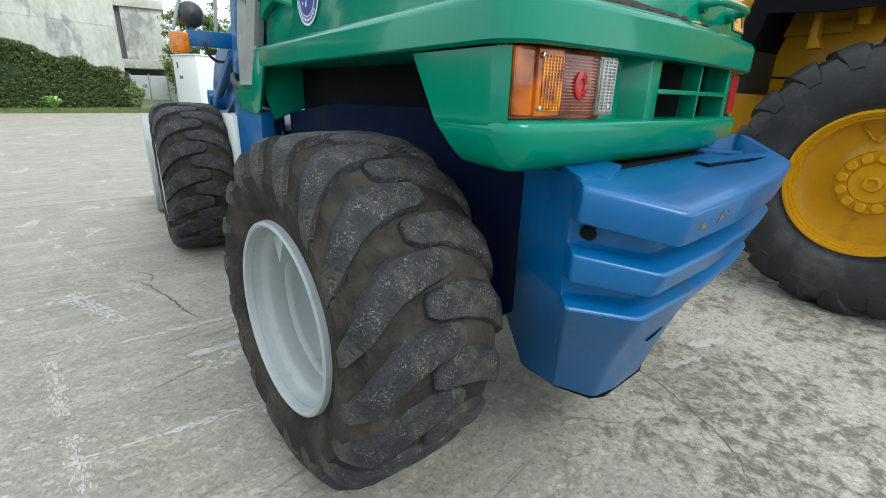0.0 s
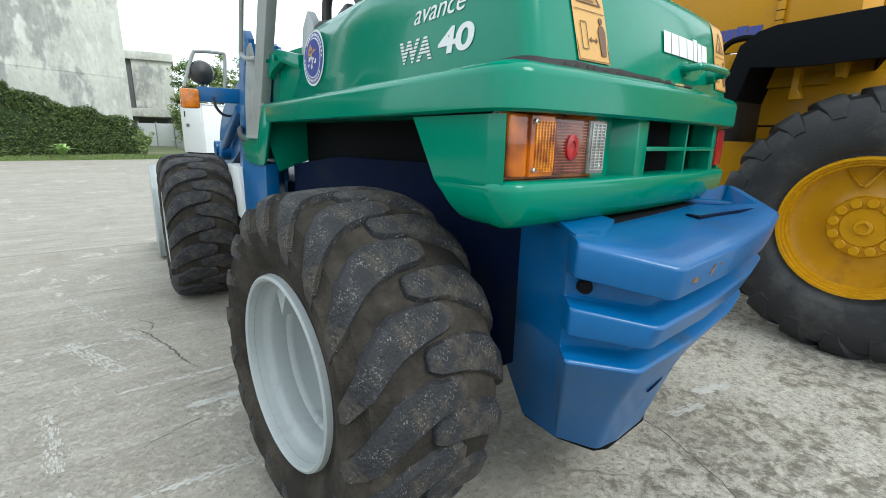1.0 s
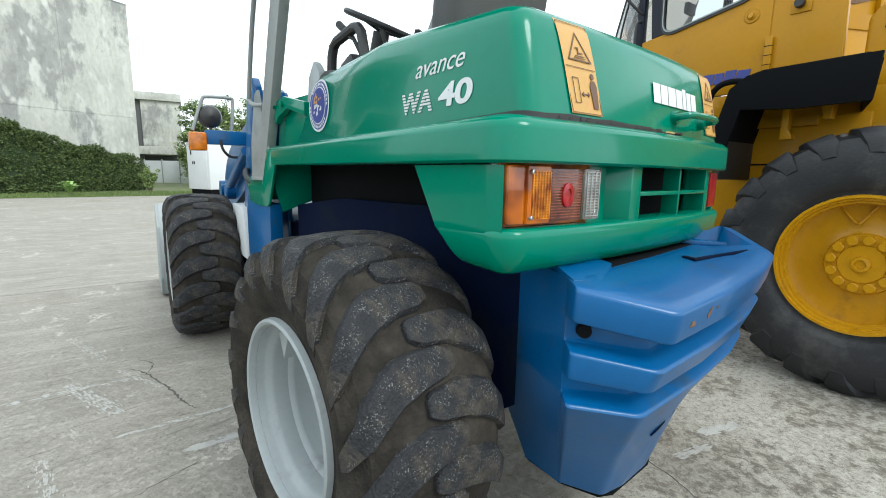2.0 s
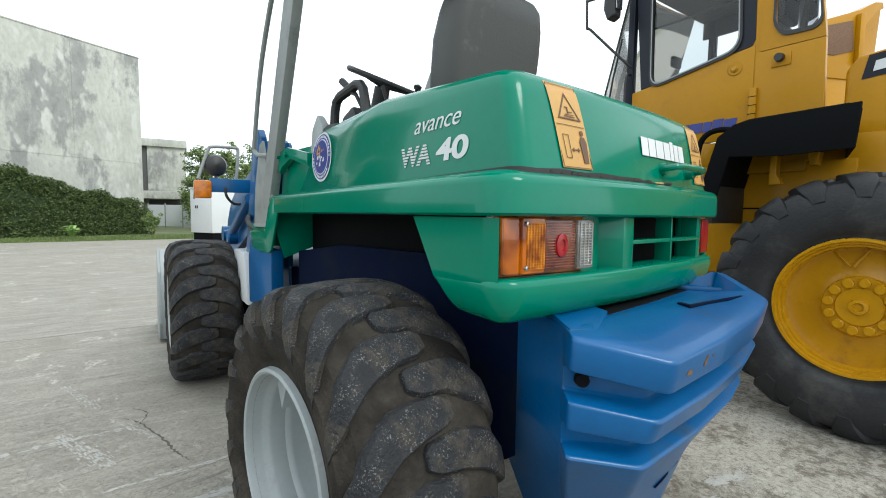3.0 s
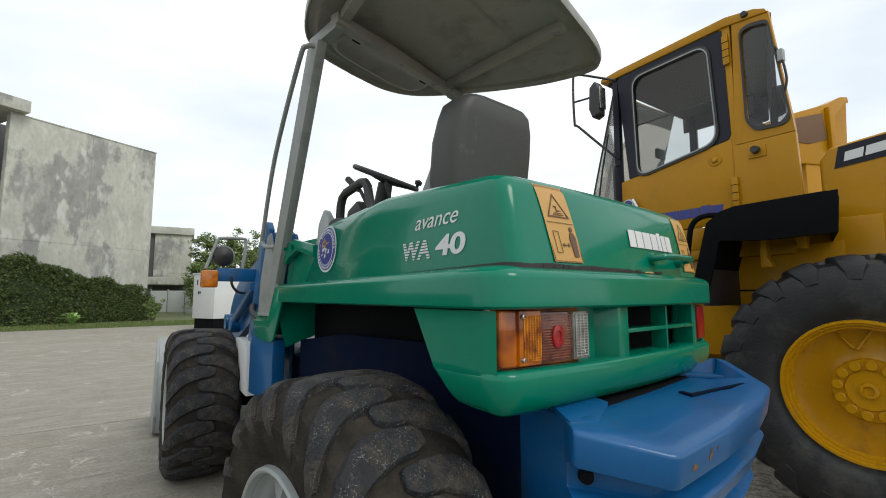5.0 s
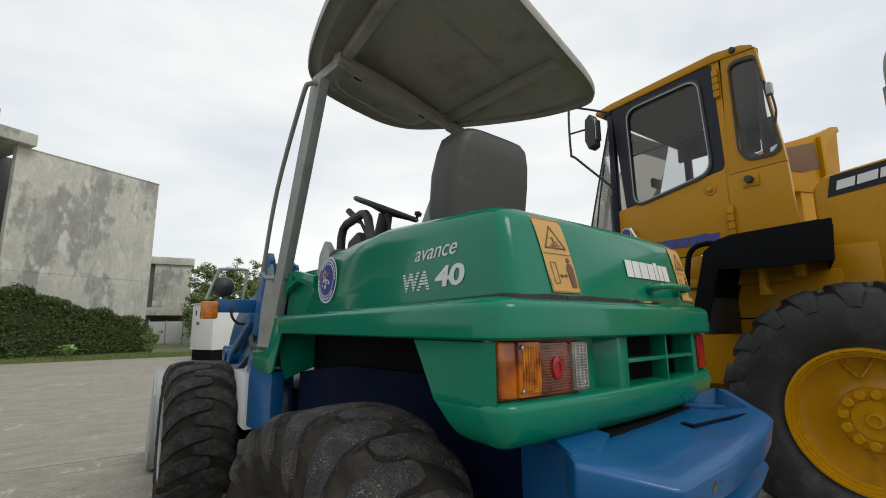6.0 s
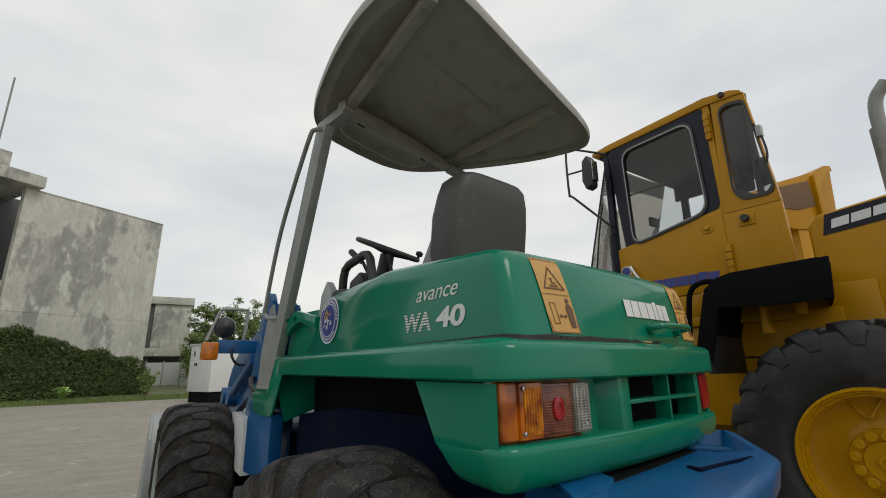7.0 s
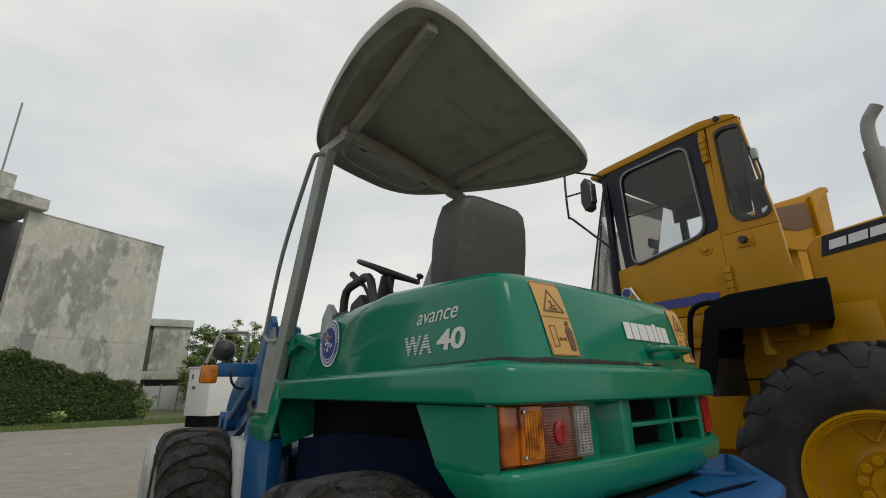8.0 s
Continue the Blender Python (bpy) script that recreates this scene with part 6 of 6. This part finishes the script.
    for k in range(33):
        a = 2 * math.pi * k / 32
        rings.append([((0.2 + 0.016 * math.cos(c)) * math.cos(a), (0.2 + 0.016 * math.cos(c)) * math.sin(a), 0.016 * math.sin(c)) for c in [2 * math.pi * j / 8 for j in range(8)]])
    quad_loft(swb, rings, cap=False)
    part("cab_wheel", swb, PLASTIC, big, "black steering wheel", pose(0, 1.18, 2.10, 25))
    part("inner_mirror", box(-0.45, -0.33, 1.25, 1.28, 2.22, 2.30, 0.012), PLASTIC, big)
    # rear work lamp, wire
    part("work_lamp", box(-0.685, -0.635, 0.308, 0.340, 2.55, 2.63, 0.010), SILVER, big, "square work lamp")
    part("lamp_wire", tube(smooth_path([(-0.66, 0.352, 2.66), (-0.665, 0.322, 2.58), (-0.665, 0.304, 2.44), (-0.66, 0.318, 2.36)]), 0.007, 6), PLASTIC, big)
    # mirror on its bent frame
    arm = smooth_path([(-0.66, 1.46, 2.89), (-0.76, 1.58, 2.94), (-0.845, 1.70, 2.985), (-0.86, 1.735, 2.96), (-0.86, 1.735, 2.57), (-0.84, 1.71, 2.53), (-0.72, 1.50, 2.27), (-0.67, 1.46, 2.22)], 4)
    part("mirror_arm", tube(arm, 0.010, 8), PLASTIC, big, "bent black mirror arm")
    part("mirror", prism([(1.50, 2.57), (1.49, 2.78), (1.53, 2.86), (1.585, 2.82), (1.595, 2.64), (1.56, 2.55)], "x", -0.86, -0.765, bev=0.018, seg=3), PLASTIC, big, "black wing mirror")
    part("mirror_glass", box(-0.85, -0.775, 1.486, 1.490, 2.62, 2.80, 0.001), CHROME, big)
    part("mirror_stay", tube([(-0.86, 1.735, 2.75), (-0.82, 1.58, 2.75)], 0.008, 6), PLASTIC, big)
    rail = smooth_path([(-0.67, 1.47, 2.17), (-0.705, 1.48, 2.14), (-0.71, 1.48, 1.95), (-0.71, 1.47, 1.72), (-0.67, 1.44, 1.66)], 4)
    part("grab_rail", tube(rail, 0.010, 8), PLASTIC, big, "black grab rail")


build_cab()


# ---- raised yellow bucket arm of a machine parked behind ----
def far_machine():
    far = thing("excavator_arm", pose(5.1, 6.0, 0, 0, 0, 12), "yellow steel arm of a machine parked behind", "machine arm")
    part("arm", prism([(-0.75, 3.05), (-0.62, 3.52), (0.24, 3.79), (0.48, 3.91), (0.60, 3.92), (0.62, 3.84), (0.57, 3.82), (0.53, 3.30), (0.48, 2.9), (-0.3, 2.9)], "y", 0.0, 0.35, bev=0.015), YELLOW, far)
    part("recess", prism([(-0.50, 3.20), (-0.45, 3.50), (0.12, 3.64), (0.16, 3.26), (-0.15, 3.18)], "y", -0.012, 0.005, bev=0.003), RUST, far, "brown inner face")
    part("rib", prism([(0.18, 3.10), (0.18, 3.72), (0.26, 3.74), (0.26, 3.10)], "y", -0.06, 0.0, bev=0.006), YELLOW, far)
    part("column", prism([(-0.2, 0.0), (-0.2, 2.95), (0.36, 2.95), (0.36, 0.0)], "y", 0.02, 0.33, bev=0.01), YELLOW, far)


far_machine()


# ---- buildings, hedge, trees ----
WALL = Matrix.Translation((-16.3, 24.3, 0)) @ pose(0, 0, 0, 0, 0, -25)


def main_building():
    hb = thing("concrete_building", WALL, "tall bare concrete building with stained walls and flat roof slab", "building")
    # face on the local yz plane at x = 0, running back along -y towards the viewer's left
    part("wall", prism([(-6.3, 0), (0, 0), (0, 9.1), (-6.3, 9.1)], "x", -0.35, 0.0, bev=0.02), SCREED, hb, "stained concrete end wall")
    part("wall", prism([(-0.35, 0), (-9.0, 0), (-9.0, 9.0), (-0.35, 9.0)], "y", -0.3, 0.0, bev=0.02), SCREED, hb)
    part("cast_joint", box(0.0, 0.012, -6.3, 0, 3.62, 3.66, 0), SCREED, hb)
    part("cast_joint", box(0.0, 0.012, -3.10, -3.05, 3.66, 9.1, 0), SCREED, hb)
    part("coping", box(-0.37, 0.02, -6.32, 0.02, 9.1, 9.16, 0.01), SCREED, hb)
    part("roof_slab", box(-9.0, 0.45, -16.0, -5.80, 9.18, 9.72, 0.03), SCREED, hb, "projecting concrete roof slab")
    part("parapet", box(-9.0, -0.4, -16.0, -6.9, 9.72, 10.7, 0.03), SCREED, hb)
    part("recess_wall", box(-3.2, -2.9, -16.0, -0.5, 0, 9.35, 0.02), SHADEWALL, hb, "recessed wall with its shade painted dark")
    part("mid_slab", box(-3.0, -0.2, -16.0, -6.3, 4.6, 4.9, 0.02), SCREED, hb)
    part("mast", tube([(-0.6, -7.4, 10.6), (-0.6, -7.4, 14.3)], 0.04, 8), GREY, hb, "thin roof mast")


def second_building():
    sb = thing("second_building", pose(-22.6, 33.2, 0, 0, 0, 30), "lower concrete block with overhanging upper storey", "building")
    part("upper_storey", box(0.58, 3.05, 0, 6.0, 2.62, 5.90, 0.03), SCREED, sb, "bare concrete upper storey")
    part("roof_edge", box(-2.2, 3.15, -0.2, 6.2, 5.90, 6.45, 0.03), SCREED, sb)
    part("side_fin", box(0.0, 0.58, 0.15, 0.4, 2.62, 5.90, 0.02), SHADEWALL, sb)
    part("upper_storey", box(-2.2, 0.0, 0.0, 6.0, 2.62, 5.90, 0.03), SCREED, sb)
    part("floor_slab", box(-2.4, 3.35, -0.4, 6.2, 2.05, 2.62, 0.03), SCREED, sb)
    part("lower_wall", box(-2.4, 3.6, 3.0, 3.3, -0.05, 2.05, 0.02), SHADEWALL, sb, "ground floor wall with its shade painted dark")
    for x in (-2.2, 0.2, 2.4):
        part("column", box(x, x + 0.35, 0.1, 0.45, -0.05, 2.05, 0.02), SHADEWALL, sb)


main_building()
second_building()


def fence():
    f = thing("panel_fence", pose(-20.2, 30.5, 0, 0, 0, -5), "low fence of pale panels behind the yard", "fence")
    for k in range(7):
        x = k * 1.25
        part("panel", box(x, x + 1.19, 0, 0.05, 0.1, 1.55, 0.01), PANEL, f)
        part("post", box(x - 0.04, x + 0.02, -0.02, 0.07, 0, 1.65, 0.01), GREY, f)


fence()


def generator():
    g = thing("generator_cabinet", pose(-8.08, 15.52, 0, 0, 0, 59.7), "white sheet-metal generator cabinet on a black base", "generator")
    part("body", box(0.0, 2.3, 0.0, 1.29, 0.36, 1.93, 0.03), WHITEBOX, g, "white cabinet")
    part("door", box(-0.012, 0.0, 0.12, 1.18, 0.46, 1.85, 0.004), WHITEBOX, g, "grey-white cabinet door")
    part("base", box(0.06, 2.24, 0.06, 1.23, 0.0, 0.36, 0.02), BLACK, g, "black base frame")
    for y, z, h in ((0.98, 1.55, 0.18), (0.90, 1.22, 0.10), (0.80, 1.22, 0.10)):
        part("latch", box(-0.03, -0.012, y, y + 0.05, z, z + h, 0.004), PLASTIC, g)
    part("roof_edge", box(-0.03, 2.33, -0.03, 1.32, 1.93, 1.97, 0.01), WHITEBOX, g)


generator()


# dark green of the filler: the hedge's inner shade as a colour
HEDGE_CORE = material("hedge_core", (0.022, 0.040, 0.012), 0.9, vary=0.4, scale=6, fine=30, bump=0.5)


def leaf_cloud(centres, count, size, seed, b=None):
    """Many small bent leaves scattered in ellipsoids of (x, y, z, rx, ry, rz)."""
    rng = random.Random(seed)
    verts, faces = [], []
    for k in range(count):
        cx, cy, cz, rx, ry, rz = centres[rng.randrange(len(centres))]
        while True:
            u, v, w = rng.uniform(-1, 1), rng.uniform(-1, 1), rng.uniform(-1, 1)
            d = u * u + v * v + w * w
            if 0.15 < d < 1:
                break
        p = Vector((cx + u * rx, cy + v * ry, cz + w * rz))
        s = size * rng.uniform(0.6, 1.4)
        q = Euler((rng.uniform(-1.2, 1.2), rng.uniform(-1.2, 1.2), rng.uniform(0, 6.28))).to_matrix()
        i = len(verts)
        for c in ((0, -s, 0), (s * 0.42, 0, s * 0.12), (0, s, 0), (-s * 0.42, 0, s * 0.12)):
            verts.append(p + q @ Vector(c))
        faces.append((i, i + 1, i + 2, i + 3))
    return verts, faces


def leaves(name, data, mat, parent=None, label="", m=None):
    me = bpy.data.meshes.new(name)
    me.from_pydata([tuple(v) for v in data[0]], [], data[1])
    me.materials.append(mat)
    ob = new(name, me)
    if parent is not None:
        ob.parent = parent
    if m is not None:
        ob.matrix_basis = m
    if label:
        ob["label"] = label
    return ob


def hedge():
    """Overgrown hedge at the foot of the building: a solid core, dark to paint the inner shade, under lumps of leaves.
    """
    rng = random.Random(21)
    h = thing("hedge", WALL, "dense dark green hedge, uneven on top, along the building", "hedge")
    cells, rings = [], []
    y = -0.75
    while y > -24:
        top = float(np.interp(y, (-8.0, -5.6, -4.8, -3.4, -1.1, -0.7), (2.70, 2.66, 2.34, 1.90, 1.48, 1.30))) + 0.08 * math.sin(y * 1.9) + 0.07 * math.sin(y * 4.3 + 1) + rng.uniform(-0.08, 0.08)
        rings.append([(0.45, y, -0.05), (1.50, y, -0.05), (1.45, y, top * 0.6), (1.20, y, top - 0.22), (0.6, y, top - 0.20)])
        for k in range(7):
            z = top * (0.05 + 0.145 * k)
            s = rng.uniform(0.8, 1.25)
            cells.append((1.55 - 0.03 * k + rng.uniform(-0.06, 0.10), y + rng.uniform(-0.12, 0.12), z, 0.14 * s, 0.27 * s, 0.24 * s))
        for k in range(3):
            s = rng.uniform(0.7, 1.4)
            cells.append((1.35 - 0.33 * k, y + rng.uniform(-0.15, 0.15), top - 0.06 + rng.uniform(-0.04, 0.08), 0.26, 0.24 * s, 0.15 * s))
        y -= 0.30
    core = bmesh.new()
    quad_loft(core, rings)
    part("core", core, HEDGE_CORE, h, "solid dark core that paints the shade inside the hedge")
    ob = leaves("foliage", leaf_cloud(cells, 110000, 0.05, 31), HEDGE_LEAF, h, "small hedge leaves")
    ob["kind"] = "stuff"


hedge()


def tree(name_label, x, y, height, spread, seed, count, size=0.10, low=0.25):
    """Slim trunk, thin limbs and many loose tufts of leaves with gaps between them."""
    rng = random.Random(seed)
    t = thing("tree", pose(x, y, 0), name_label, "tree", group="trees behind the fence")
    path = [(0, 0, -0.05), (0.08, 0.05, height * 0.3), (0.0, 0.1, height * 0.6), (0.1, 0, height * 0.95)]
    b = tube(path, [0.11, 0.09, 0.06, 0.02], 10)
    cells = []
    for k in range(26):
        a, f = rng.uniform(0, 6.28), rng.uniform(low, 0.95)
        z = height * f
        reach = spread * rng.uniform(0.4, 1.0) * (1.1 - 0.55 * f)
        tip = Vector((reach * math.cos(a), reach * math.sin(a), z + rng.uniform(-0.1, 0.45)))
        root = Vector((0.04, 0.05, z - 0.5))
        tube([root, root.lerp(tip, 0.5) + Vector((0, 0, 0.12)), tip], [0.03, 0.018, 0.006], 5, bm=b)
        for j in range(9):
            q = root.lerp(tip, rng.uniform(0.4, 1.2)) + Vector((rng.uniform(-0.25, 0.25), rng.uniform(-0.25, 0.25), rng.uniform(-0.15, 0.22)))
            r = rng.uniform(0.10, 0.26)
            cells.append((q.x, q.y, q.z, r * 1.3, r * 1.3, r * 0.8))
    part("trunk", b, BARK, t)
    leaves("crown", leaf_cloud(cells, count, size, seed + 1), TREE_LEAF, t, "loose light green foliage")
    return t


tree("slender tree with loose light green foliage", -16.5, 30.3, 5.4, 1.3, 41, 5600, 0.085)
tree("slender tree with loose light green foliage", -14.7, 30.8, 5.6, 1.4, 47, 4600, 0.08, 0.5)
tree("slender tree with loose light green foliage", -13.1, 31.2, 5.2, 1.4, 53, 5600, 0.085)
tree("bushy young tree beside the fence", -16.2, 29.0, 3.0, 0.8, 59, 3000, 0.08)
tree("bushy young tree beside the fence", -13.4, 30.0, 4.3, 1.5, 63, 7000, 0.08)


def weed(x, y, h, seed, label):
    rng = random.Random(seed)
    w = thing("weed", pose(x, y, -0.05), label, "plant")
    verts, faces = [], []
    for k in range(34):
        a, up = rng.uniform(0, 6.28), rng.uniform(0.5, 1.0)
        d = Vector((math.cos(a), math.sin(a), 0))
        p0, p1, p2 = Vector((0, 0, h * 0.1 * up)), d * h * 0.35 + Vector((0, 0, h * 0.75 * up)), d * h * 0.75 + Vector((0, 0, h * 0.7 * up))
        s = Vector((-d.y, d.x, 0)) * h * 0.09
        i = len(verts)
        verts += [p0, p1 + s, p2, p1 - s]
        faces.append((i, i + 1, i + 2, i + 3))
    leaves("blades", (verts, faces), WEED_LEAF, w)


weed(-15.2, 18.2, 0.72, 61, "pale green weed in the grass before the hedge")


def shrub(x, y, height, seed, label):
    """Thin upright stems that carry loose tufts of bright leaves."""
    rng = random.Random(seed)
    sh = thing("shrub", pose(x, y, -0.05), label, "shrub")
    stems, cells = bmesh.new(), []
    for k in range(11):
        a, r, top = rng.uniform(0, 6.28), rng.uniform(0.1, 0.45), height * rng.uniform(0.6, 1.0)
        tip = Vector((r * math.cos(a), r * math.sin(a), top))
        tube([(0.05 * math.cos(a), 0.05 * math.sin(a), 0), tip * 0.5 + Vector((0, 0, 0.05)), tip], [0.012, 0.009, 0.004], 5, bm=stems)
        for j in range(4):
            q = tip * rng.uniform(0.35, 1.0)
            cells.append((q.x, q.y, q.z, 0.13, 0.13, 0.10))
    part("stems", stems, BARK, sh)
    leaves("foliage", leaf_cloud(cells, 1500, 0.055, seed + 1), TREE_LEAF, sh, "light green leaves")


shrub(-14.35, 21.9, 1.05, 67, "leafy light green shrub at the end of the hedge")


def grass():
    """Blades on the strip between the yard and the hedge."""
    rng = random.Random(71)
    e0, e = Vector((-14.6, 14.5)), Vector((3.6, 3.2)).normalized()
    nrm = Vector((-e.y, e.x))
    verts, faces = [], []
    for k in range(26000):
        p = e0 + e * rng.uniform(-9, 14) + nrm * (rng.random() ** 1.3 * 5.0 + 0.02)
        a, h = rng.uniform(0, 6.28), rng.uniform(0.03, 0.10)
        d = Vector((math.cos(a), math.sin(a), 0)) * 0.012
        q = Vector((p.x, p.y, -0.05))
        i = len(verts)
        verts += [q - d, q + d, q + Vector((rng.uniform(-0.04, 0.04), rng.uniform(-0.04, 0.04), h))]
        faces.append((i, i + 1, i + 2))
    tagged(leaves("grass", (verts, faces), GRASS_LEAF), "short rough grass beside the yard", "grass", kind="stuff")


grass()
